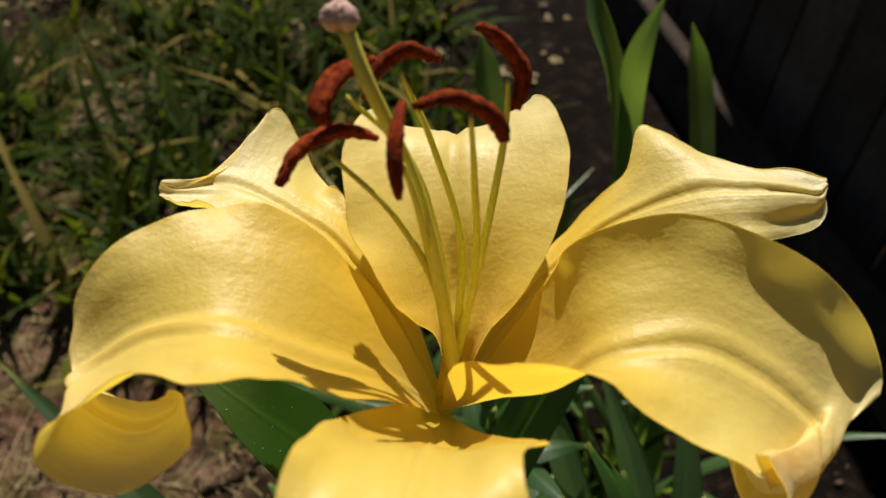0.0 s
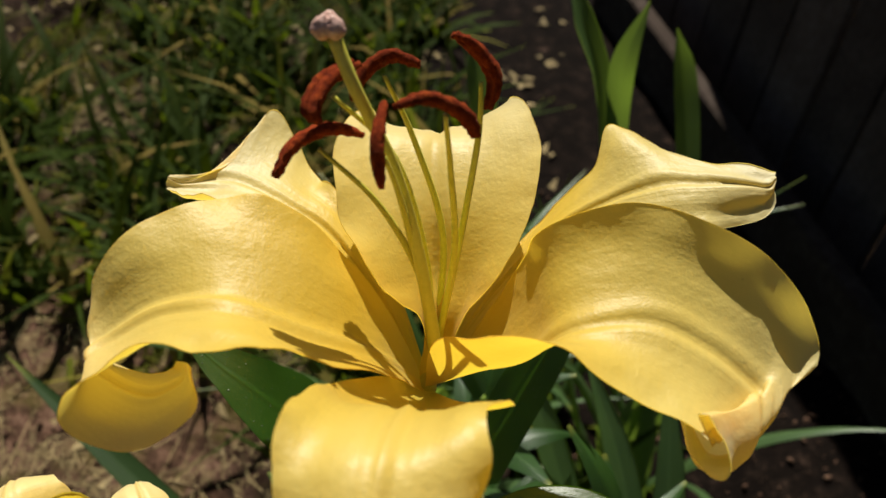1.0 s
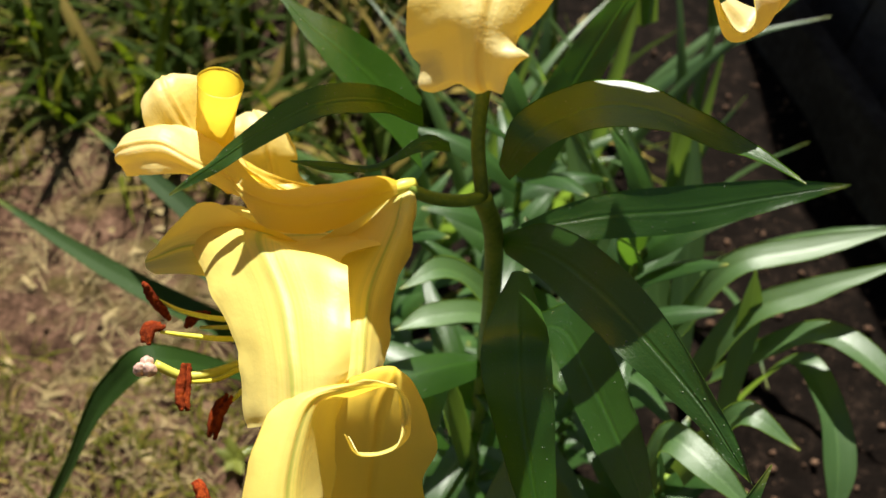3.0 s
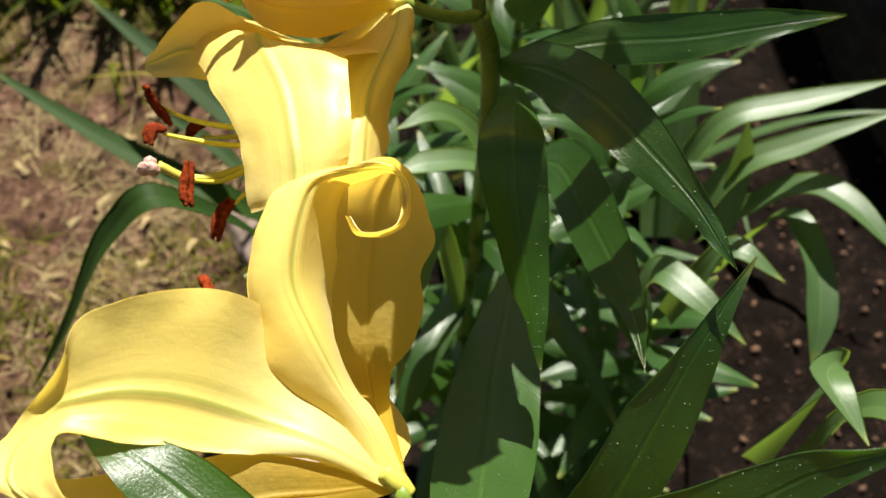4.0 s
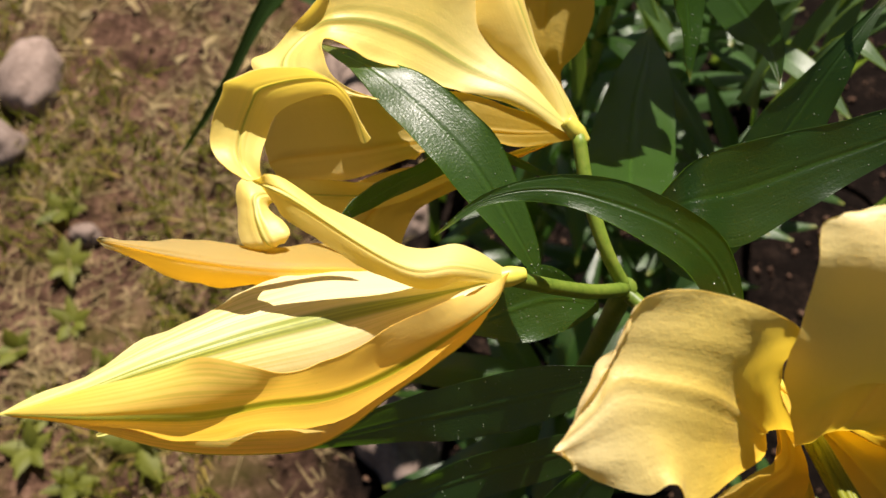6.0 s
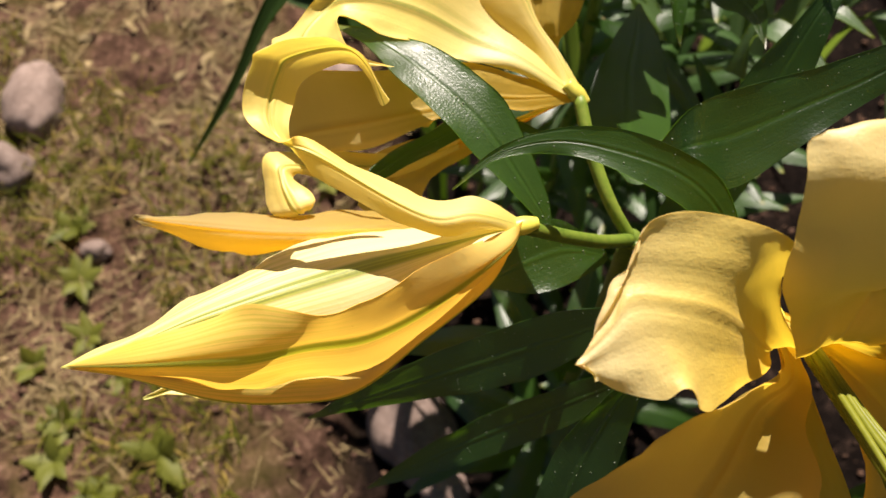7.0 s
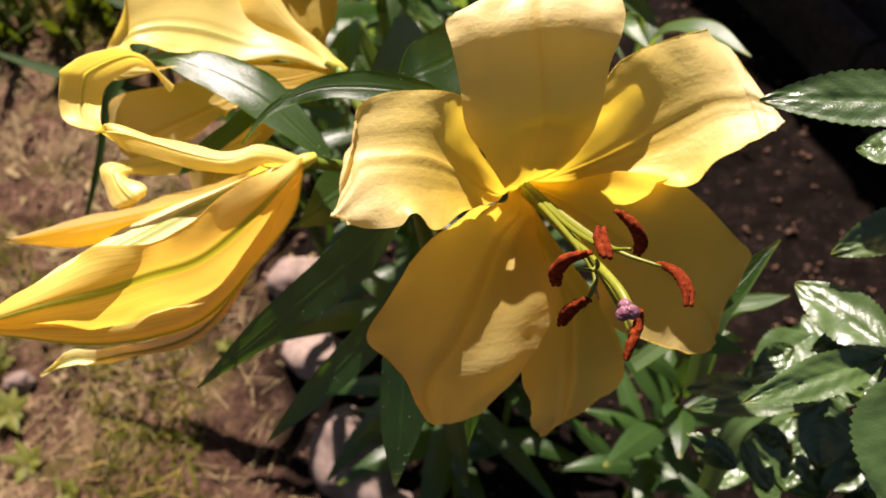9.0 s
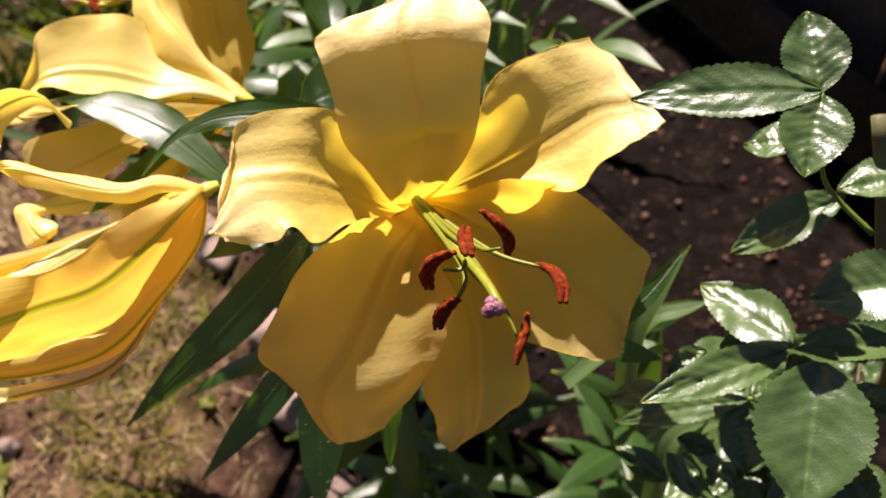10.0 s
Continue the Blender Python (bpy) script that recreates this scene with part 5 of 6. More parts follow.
for at, size, turn, label in (
        ((0.092, 0.135), (0.105, 0.155, 0.12), 0.3, "pale rounded garden stone lying on soil"),
        ((0.150, 0.060), (0.06, 0.07, 0.05), 1.0, "small pale garden stone on soil"),
        ((0.040, 0.30), (0.08, 0.10, 0.06), 0.8, "pale stone half hidden under lily leaves"),
        ((0.005, 0.44), (0.10, 0.08, 0.07), 0.1, "brownish stone in the shade of the lilies"),
        ((-0.615, 0.53), (0.08, 0.14, 0.09), 0.2, "rounded brown stone on dry lawn"),
        ((-0.60, 0.40), (0.07, 0.09, 0.07), 0.9, "small rounded stone on dry lawn"),
        ((-0.42, 0.30), (0.045, 0.035, 0.03), 0.0, "small grey stone on bare soil"),
        ((-0.13, 0.66), (0.07, 0.16, 0.06), 0.5, "pale stone behind the lilies")):
    stone(at, size, turn, label)


def strips(name, mat, count, place, label, category, length, width, rise, bend):
    """Many thin blades in one mesh; place() gives a foot, or None."""
    verts, faces, uvs = [], [], []
    for _ in range(count):
        foot = place()
        if foot is None:
            continue
        a = random.uniform(0, 2 * math.pi)
        h = Vector((math.cos(a), math.sin(a), 0))
        side = Vector((-h.y, h.x, 0))
        ln, w, up, bd = random.uniform(*length), random.uniform(*width), random.uniform(*rise), random.uniform(*bend)
        k0 = len(verts)
        for s in range(4):
            f = s / 3
            c = foot + h * ln * (math.cos(up) * f + bd * f * f * 0.4) + Vector((0, 0, ln * (math.sin(up) * f - bd * f * f * 0.5) + 0.002))
            if c.z < foot.z + 0.001:
                c.z = foot.z + 0.001
            ww = w * (1 - f) ** 0.6 + 0.0002
            verts += [c - side * ww, c + side * ww + Vector((0, 0, ww * 0.5))]
        for s in range(3):
            q = k0 + 2 * s
            faces.append((q, q + 1, q + 3, q + 2))
            uvs += [(0, s / 3), (1, s / 3), (1, (s + 1) / 3), (0, (s + 1) / 3)]
    me = bpy.data.meshes.new(name)
    me.from_pydata([tuple(v) for v in verts], [], faces)
    layer = me.uv_layers.new(name="sheet")
    layer.data.foreach_set("uv", [c for p in uvs for c in p])
    me.materials.append(mat)
    me.polygons.foreach_set("use_smooth", [True] * len(me.polygons))
    return tagged(new(name, me), label, category, kind="stuff")


def lawn_spot():
    x, y = random.uniform(-1.6, 0.05), random.uniform(-0.3, 2.6)
    thick = noise.noise(Vector((x * 3.2, y * 3.2, 5))) + 0.35 * noise.noise(Vector((x * 11, y * 11, 2)))
    if thick < 0.06 + 0.25 * (x > -0.12) - 0.12 * (y > 0.9) - 0.20 * (y < 0.3 and x < -0.15):
        return None
    return on_ground(x, y)


def litter_spot():
    x, y = random.uniform(-1.3, 0.02), random.uniform(-0.3, 2.0)
    if x > -0.16 and y < 0.34 and random.random() < 0.75:
        return None
    if noise.noise(Vector((x * 5, y * 5, 9))) + 0.5 * noise.noise(Vector((x * 17, y * 17, 3))) < -0.02:
        return None
    return on_ground(x, y)


def wild_spot():
    x, y = random.uniform(-1.8, 0.4), random.uniform(0.95, 3.6)
    if noise.noise(Vector((x * 2.5, y * 2.5, 3))) < 0.02 or x + 0.36 * y > 0.78:
        return None
    return on_ground(x, y)


def weed_spot():
    x, y = random.uniform(-0.9, 0.62), random.uniform(0.75, 2.6)
    if noise.noise(Vector((x * 5.5, y * 5.5, 7))) < 0.02 + 0.25 * (x > 0.05) or x + 0.36 * y > 0.80 or (x < -0.1 and y < 1.05):
        return None
    return on_ground(x, y)


strips("grass", grass_green, 30000, lawn_spot, "short thin green grass on dry soil", "grass", (0.015, 0.055), (0.0008, 0.0018), (0.4, 1.3), (0.1, 0.6))
strips("dry_grass", straw, 19000, litter_spot, "dry straw litter lying on soil", "grass", (0.012, 0.055), (0.0004, 0.0009), (0.0, 0.45), (0.0, 0.5))
strips("tall_grass", grass_green, 2000, wild_spot, "tall green grass tufts beyond the lilies", "grass", (0.05, 0.20), (0.0025, 0.006), (0.3, 1.3), (0.2, 1.1))
strips("weeds", weed_green, 3800, weed_spot, "dense dark green weeds beyond the lilies", "weeds", (0.10, 0.36), (0.005, 0.014), (0.7, 1.4), (0.2, 0.9))


def fallen_spot():
    x, y = random.uniform(-1.5, 0.35), random.uniform(0.45, 2.6)
    return None if noise.noise(Vector((x * 4, y * 4, 1))) < -0.1 else on_ground(x, y)


strips("dead_leaves", straw, 800, fallen_spot, "pale dry leaf litter lying on dark soil", "leaf litter", (0.012, 0.035), (0.004, 0.009), (0.0, 0.7), (0.0, 0.9))


def straw_spot():
    x, y = random.uniform(-1.2, -0.06), random.uniform(0.0, 1.7)
    return None if noise.noise(Vector((x * 6, y * 6, 14))) < 0.05 else on_ground(x, y)


strips("long_straw", straw, 900, straw_spot, "long pale dry straws lying on soil", "straw", (0.06, 0.17), (0.0005, 0.0010), (0.0, 0.22), (0.0, 0.5))


def crumbs():
    """Clods of soil: small rough lumps, joined."""
    ball = bmesh.new()
    bmesh.ops.create_icosphere(ball, subdivisions=1, radius=1)
    shape = np.array([v.co[:] for v in ball.verts])
    tris = np.array([[v.index for v in f.verts] for f in ball.faces])
    ball.free()
    verts, faces, n = [], [], 0
    for _ in range(7000):
        x, y = random.uniform(-1.0, 0.9), random.uniform(-0.25, 1.5)
        if x > 0.1 and random.random() < 0.35:
            continue
        if x <= 0.1 and noise.noise(Vector((x * 6, y * 6, 4))) < -0.05:
            continue
        r = 0.0016 + 0.007 * random.random() ** 3
        turn = np.array(Euler((random.random() * 6, random.random() * 6, random.random() * 6)).to_matrix())
        lump = shape * (1 + 0.25 * np.sin(shape[:, [1, 2, 0]] * 5 + random.random() * 6)) * (r, r * random.uniform(0.6, 1), r * random.uniform(0.5, 0.8))
        verts.append(lump @ turn.T + np.array(on_ground(x, y) + Vector((0, 0, r * 0.4))))
        faces.append(tris + n)
        n += len(shape)
    me = bpy.data.meshes.new("soil_crumbs")
    me.from_pydata(np.concatenate(verts).tolist(), [], np.concatenate(faces).tolist())
    me.materials.append(crumb)
    me.polygons.foreach_set("use_smooth", [True] * len(me.polygons))
    return tagged(new("soil_crumbs", me), "crumbs and small clods of reddish soil", "soil", kind="stuff")


crumbs()


# ---- leaves down the lily stems ----
def stem_leaves(plant, foot, top, z0, z1, count, start):
    """Long narrow leaves in a spiral round a stem, spreading and drooping."""
    for k in range(count):
        f = k / (count - 1)
        z = z0 + (z1 - z0) * f
        p = foot.lerp(top, z / top.z)
        serial[0] += 1
        rows = lily_rows(p, start + k * 2.39996, random.uniform(48, 70), random.uniform(0.13, 0.18), random.uniform(0.010, 0.015), random.uniform(40, 90), 6)
        part("leaf", sheet(rows, 4, 8, groove=0.0004, ruffle=0.0014, seed=serial[0], fullness=0.35), lily_green, plant)


# ---- leaves of the neighbours ----
def blade_rows(foot, heading, lean, length, width, droop, twist=0.0, count=6):
    """Stations of one strap leaf: it rises at lean degrees from the upright and bows over."""
    h = Vector((math.cos(heading), math.sin(heading), 0))
    p, a, rows = Vector(foot), radians(lean), []
    for i in range(count):
        f = i / (count - 1)
        t = h * math.sin(a) + Vector((0, 0, math.cos(a)))
        side = Matrix.Rotation(twist * f, 3, t) @ Vector((-h.y, h.x, 0))
        up = side.cross(t)
        w = width * (0.55 + 0.45 * math.sin(math.pi * min(1, f * 1.25))) * (1 - f ** 3.5) + 0.0006
        rows.append([c * 1000 for v in (p - side * w + up * w * 0.22, p, p + side * w + up * w * 0.22) for c in v])
        p = p + t * length / (count - 1)
        a += radians(droop) / (count - 1) * (0.4 + 1.2 * f)
    return rows


def lily_rows(foot, heading, lean, length, width, droop, count=5):
    h = Vector((math.cos(heading), math.sin(heading), 0))
    p, a, rows = Vector(foot), radians(lean), []
    for i in range(count):
        f = i / (count - 1)
        t = h * math.sin(a) + Vector((0, 0, math.cos(a)))
        side = Vector((-h.y, h.x, 0))
        up = side.cross(t)
        w = width * math.sin(math.pi * (0.10 + 0.88 * f) ** 0.8) + 0.0007
        rows.append([c * 1000 for v in (p - side * w + up * w * 0.25, p, p + side * w + up * w * 0.25) for c in v])
        p = p + t * length / (count - 1)
        a += radians(droop) / (count - 1)
    return rows


def lily_shoot(at, height, leaves, first, lean, label):
    plant = thing("lily_plant", tuple(on_ground(*at)), label, "lily", "lilies in the bed")
    foot = on_ground(*at)
    top = foot + Vector((lean[0], lean[1], height))
    part("stem", tube([foot, foot.lerp(top, 0.5) + Vector((0.004, 0, 0)), top], [0.0045, 0.004, 0.0028], 10, 5), stem_green, plant)
    for k in range(leaves):
        f = first + (1 - first) * k / (leaves - 1)
        p = foot.lerp(top, f)
        heading = k * 2.39996 + random.uniform(-0.25, 0.25)
        ln = random.uniform(0.09, 0.15) * (1.1 - 0.35 * f)
        serial[0] += 1
        bm = sheet(lily_rows(p, heading, random.uniform(38, 68) - 30 * (f > 0.93), ln, random.uniform(0.008, 0.0125), random.uniform(15, 70)), 4, 6, groove=0.0005, ruffle=0.001, seed=serial[0], fullness=0.35)
        part("leaf", bm, shoot_green, plant)
    return plant


def lawn_weed(at, leaves, size):
    """A low rosette of small oval leaves."""
    foot = on_ground(*at)
    plant = thing("lawn_weed", tuple(foot), "small round-leaved green weed growing in dry lawn", "weed", "weeds in the lawn")
    turn = random.uniform(0, 6.28)
    for k in range(leaves):
        serial[0] += 1
        rows = lily_rows(foot + Vector((0, 0, 0.004)), turn + k * 2.39996, random.uniform(35, 75), size * random.uniform(0.7, 1.15), size * random.uniform(0.20, 0.28), random.uniform(10, 55))
        part("leaf", sheet(rows, 4, 6, groove=0.0004, ruffle=0.001, seed=serial[0], fullness=0.4), weed_leaf_green, plant)


for at, leaves, size in [((-0.224, 0.033), 4, 0.052), ((-0.354, -0.005), 6, 0.040), ((-0.287, -0.032), 7, 0.036), ((-0.437, 0.115), 6, 0.038),
                         ((-0.424, 0.248), 7, 0.040), ((-0.379, 0.170), 6, 0.034), ((-0.311, 0.120), 5, 0.030), ((-0.470, 0.330), 6, 0.042),
                         ((-0.116, 0.480), 5, 0.030), ((-0.361, 0.044), 7, 0.036), ((-0.520, 0.060), 6, 0.040), ((-0.100, 0.330), 4, 0.026)]:
    lawn_weed(at, leaves, size)
stem_leaves(lily_1, Vector((0.200, 0.335, 0.0)), Vector((0.198, 0.325, 0.60)), 0.14, 0.66, 26, 0.4)
stem_leaves(lily_2, Vector((0.238, 0.075, 0.0)), Vector((0.230, 0.058, 0.60)), 0.14, 0.56, 20, 1.7)
lily_shoot((0.275, 0.42), 0.66, 44, 0.25, (0.02, 0.0), "leafy green lily shoot without flowers in the bed")
lily_shoot((0.335, 0.31), 0.56, 40, 0.25, (0.0, -0.01), "leafy green lily shoot without flowers in the bed")
lily_shoot((0.215, 0.50), 0.66, 36, 0.30, (-0.01, 0.02), "leafy green lily shoot without flowers in the bed")
lily_shoot((0.12, 0.47), 0.60, 30, 0.35, (-0.02, 0.0), "leafy green lily shoot without flowers in the bed")
lily_shoot((0.31, 0.17), 0.46, 20, 0.25, (0.01, 0.0), "leafy green lily shoot without flowers in the bed")
lily_shoot((0.42, 0.00), 0.52, 18, 0.5, (0.0, -0.01), "leafy green lily shoot beside the rose bush")


def iris(at, count, size, spread, label, heading=None, lean=(4, 40)):
    foot = on_ground(*at)
    plant = thing("iris_plant", tuple(foot), label, "iris", "iris clumps")
    for k in range(count):
        a = random.uniform(0, 2 * math.pi) if heading is None else heading + random.uniform(-0.9, 0.9)
        p = foot + Vector((random.uniform(-spread, spread), random.uniform(-spread, spread), -0.01))
        serial[0] += 1
        bm = sheet(blade_rows(p, a, random.uniform(*lean), random.uniform(*size), random.uniform(0.009, 0.015), random.uniform(20, 95), random.uniform(-0.6, 0.6)), 4, 6, groove=0.0004, ruffle=0.0008, seed=serial[0], fullness=0.3)
        part("leaf", bm, iris_green, plant)
    return plant


iris((0.44, 0.84), 12, (0.40, 0.60), 0.06, "clump of upright sword-shaped green leaves", lean=(3, 25))
iris((0.28, 0.98), 12, (0.40, 0.62), 0.06, "clump of upright sword-shaped green leaves", lean=(3, 25))
iris((0.12, 0.85), 12, (0.40, 0.62), 0.06, "clump of upright sword-shaped green leaves")


def strap(plant, foot, path, widths, mat=None):
    """One long strap leaf through given places of the plan."""
    pts = [Vector(foot)] + [Vector(p) for p in path]
    rows = []
    for i, p in enumerate(pts):
        t = (pts[min(i + 1, len(pts) - 1)] - pts[max(i - 1, 0)]).normalized()
        side = t.cross(Vector((0, 0, 1)))
        side = side.normalized() if side.length > 0.05 else Vector((1, 0, 0))
        up = side.cross(t)
        w = widths[i]
        rows.append([c * 1000 for v in (p - side * w + up * w * 0.2, p, p + side * w + up * w * 0.2) for c in v])
    serial[0] += 1
    part("leaf", sheet(rows, 6, 8, groove=0.0005, ruffle=0.0008, seed=serial[0], fullness=0.3), mat or iris_green, plant)


left_iris = thing("iris_plant", tuple(on_ground(0.06, 0.42)), "few long arching dark green strap leaves", "iris", "iris clumps")
strap(left_iris, on_ground(0.07, 0.42), [(0.05, 0.36, 0.45), (0.004, 0.290, 0.661), (-0.039, 0.270, 0.64), (-0.08, 0.235, 0.56), (-0.144, 0.222, 0.443)], [0.009, 0.012, 0.011, 0.011, 0.008, 0.0006], strap_green)
strap(left_iris, on_ground(0.06, 0.50), [(0.050, 0.500, 0.25), (-0.052, 0.457, 0.412), (-0.122, 0.478, 0.416), (-0.212, 0.508, 0.425), (-0.356, 0.567, 0.442)], [0.009, 0.012, 0.014, 0.013, 0.010, 0.0006], strap_green)
strap(left_iris, on_ground(0.08, 0.55), [(0.060, 0.530, 0.30), (-0.003, 0.476, 0.481), (-0.053, 0.504, 0.488), (-0.129, 0.547, 0.505), (-0.230, 0.607, 0.521)], [0.009, 0.012, 0.014, 0.013, 0.010, 0.0006], strap_green)
strap(left_iris, on_ground(0.09, 0.52), [(0.080, 0.520, 0.30), (-0.000, 0.439, 0.470), (-0.053, 0.464, 0.487), (-0.128, 0.496, 0.497)], [0.008, 0.009, 0.009, 0.008, 0.0006], strap_green)


right_iris = thing("iris_plant", tuple(on_ground(0.42, 0.55)), "arching grey-green sword-shaped leaves behind the lilies", "iris", "iris clumps")
strap(right_iris, (0.384, 0.411, 0.534), [(0.402, 0.402, 0.598), (0.431, 0.402, 0.633), (0.457, 0.381, 0.643), (0.491, 0.340, 0.640)], [0.0088, 0.0110, 0.0110, 0.0110, 0.0006])
strap(right_iris, (0.414, 0.411, 0.486), [(0.420, 0.402, 0.575), (0.432, 0.393, 0.604), (0.446, 0.354, 0.603), (0.450, 0.318, 0.592), (0.449, 0.286, 0.573)], [0.0088, 0.0110, 0.0110, 0.0110, 0.0110, 0.0006])
strap(right_iris, (0.341, 0.418, 0.587), [(0.366, 0.439, 0.646), (0.418, 0.452, 0.664), (0.479, 0.468, 0.684)], [0.0080, 0.0100, 0.0100, 0.0006])
strap(right_iris, (0.356, 0.385, 0.566), [(0.379, 0.410, 0.628), (0.418, 0.420, 0.656), (0.477, 0.436, 0.687)], [0.0080, 0.0100, 0.0100, 0.0006])
strap(right_iris, (0.375, 0.453, 0.466), [(0.368, 0.494, 0.515), (0.362, 0.545, 0.570), (0.351, 0.609, 0.633)], [0.0096, 0.0120, 0.0120, 0.0006])
strap(right_iris, (0.359, 0.451, 0.465), [(0.342, 0.512, 0.527), (0.317, 0.560, 0.581), (0.283, 0.608, 0.635)], [0.0096, 0.0120, 0.0120, 0.0006])
strap(right_iris, (0.305, 0.458, 0.495), [(0.285, 0.513, 0.553), (0.258, 0.554, 0.602), (0.234, 0.584, 0.645)], [0.0096, 0.0120, 0.0120, 0.0006])
strap(right_iris, (0.385, 0.371, 0.556), [(0.383, 0.411, 0.628), (0.378, 0.428, 0.662)], [0.0072, 0.0090, 0.0006])
strap(right_iris, (0.331, 0.283, 0.621), [(0.338, 0.288, 0.660), (0.350, 0.293, 0.697), (0.379, 0.275, 0.697)], [0.0072, 0.0090, 0.0090, 0.0006])
strap(right_iris, (0.326, 0.822, 0.564), [(0.305, 0.845, 0.644), (0.281, 0.866, 0.723), (0.254, 0.875, 0.776), (0.238, 0.892, 0.808)], [0.0120, 0.0150, 0.0150, 0.0150, 0.0006])
strap(right_iris, (0.321, 0.821, 0.564), [(0.306, 0.860, 0.673), (0.301, 0.870, 0.740), (0.313, 0.884, 0.795)], [0.0096, 0.0120, 0.0120, 0.0006])
strap(right_iris, (0.404, 0.846, 0.555), [(0.387, 0.898, 0.636), (0.370, 0.932, 0.698), (0.355, 0.944, 0.738)], [0.0112, 0.0140, 0.0140, 0.0006])
strap(right_iris, (0.208, 0.778, 0.586), [(0.185, 0.825, 0.661), (0.168, 0.851, 0.716), (0.158, 0.867, 0.746)], [0.0104, 0.0130, 0.0130, 0.0006])
strap(right_iris, (0.402, 0.184, 0.632), [(0.404, 0.194, 0.711), (0.415, 0.177, 0.747), (0.432, 0.157, 0.758), (0.450, 0.128, 0.763)], [0.0080, 0.0100, 0.0100, 0.0100, 0.0006])
strap(right_iris, (0.387, 0.194, 0.615), [(0.401, 0.220, 0.704), (0.379, 0.198, 0.737), (0.394, 0.164, 0.739)], [0.0080, 0.0100, 0.0100, 0.0006])
strap(right_iris, (0.301, 0.260, 0.655), [(0.306, 0.275, 0.688), (0.325, 0.256, 0.699), (0.355, 0.231, 0.695)], [0.0080, 0.0100, 0.0100, 0.0006])
strap(right_iris, (0.247, 0.348, 0.594), [(0.195, 0.373, 0.658), (0.163, 0.369, 0.691), (0.137, 0.342, 0.700)], [0.0080, 0.0100, 0.0100, 0.0006])
strap(right_iris, (0.259, 0.350, 0.595), [(0.202, 0.373, 0.634), (0.159, 0.358, 0.650), (0.134, 0.341, 0.652)], [0.0080, 0.0100, 0.0100, 0.0006])
strap(right_iris, (0.198, 0.291, 0.560), [(0.175, 0.305, 0.641), (0.167, 0.300, 0.661), (0.164, 0.190, 0.641)], [0.0080, 0.0100, 0.0100, 0.0006])
strap(right_iris, (0.386, -0.070, 0.672), [(0.395, -0.045, 0.717), (0.410, -0.030, 0.740), (0.429, -0.018, 0.762)], [0.0056, 0.0070, 0.0070, 0.0006])
strap(right_iris, (0.388, -0.042, 0.681), [(0.410, -0.029, 0.704), (0.426, -0.031, 0.714), (0.442, -0.034, 0.725)], [0.0048, 0.0060, 0.0060, 0.0006])
strap(right_iris, (0.357, -0.041, 0.657), [(0.387, -0.031, 0.677), (0.407, -0.038, 0.684), (0.420, -0.045, 0.691)], [0.0056, 0.0070, 0.0070, 0.0006])
strap(right_iris, (0.402, -0.110, 0.603), [(0.413, -0.090, 0.644), (0.428, -0.084, 0.661), (0.445, -0.091, 0.681)], [0.0064, 0.0080, 0.0080, 0.0006])


# ---- rose bush ----
def rose_leaflet(plant, base, tip, width, up, fold=0.25):
    """A toothed oval leaflet from its stalk to its tip."""
    b, t = Vector(base), Vector(tip)
    d = (t - b)
    ln = d.length
    d.normalize()
    serial[0] += 1
    pick = random.Random(serial[0])
    side = d.cross(Vector(up) + Vector((pick.uniform(-0.3, 0.25), pick.uniform(-0.15, 0.35), 0))).normalized()
    nrm = side.cross(d)
    n, m = 66, 14
    s = serial[0] * 1.7
    bm = bmesh.new()
    uv = bm.loops.layers.uv.new("sheet")
    grids = []
    for layer in (0.0003, -0.0003):
        grid = []
        for i in range(n + 1):
            f = i / n
            w = width * (math.sin(math.pi * min(1, f * 0.985 + 0.012)) ** 0.75) * (1.08 - 0.35 * f)
            tooth = 1 + 0.07 * (1 - abs(((f * 19) % 1) * 2 - 0.6)) if 0.06 < f < 0.97 else 1
            row = []
            for j in range(m + 1):
                v = 2 * j / m - 1
                ww = w * (tooth if j in (0, m) else 1)
                vein = -0.0005 * math.exp(-((((f * 9 - abs(v) * 1.9) % 1) - 0.5) / 0.16) ** 2) * (1 - abs(v) ** 3) - 0.0008 * math.exp(-(v / 0.07) ** 2)
                p = b + d * ln * f + side * ww * v + nrm * (fold * ww * abs(v) ** 1.4 - 0.10 * ln * (f - 0.4) ** 2 + vein + 0.0022 * noise.noise(Vector((f * 4, v * 2, s))) + layer)
                row.append(bm.verts.new(p))
            grid.append(row)
        grids.append(grid)
    for k, grid in enumerate(grids):
        for i in range(n):
            for j in range(m):
                c = [(i, j), (i + 1, j), (i + 1, j + 1), (i, j + 1)]
                f = bm.faces.new([grid[x][y] for x, y in (c if k == 0 else c[::-1])])
                for loop, (x, y) in zip(f.loops, (c if k == 0 else c[::-1])):
                    loop[uv].uv = (y / m, x / n)
    return part("leaflet", bm, rose_green, plant)


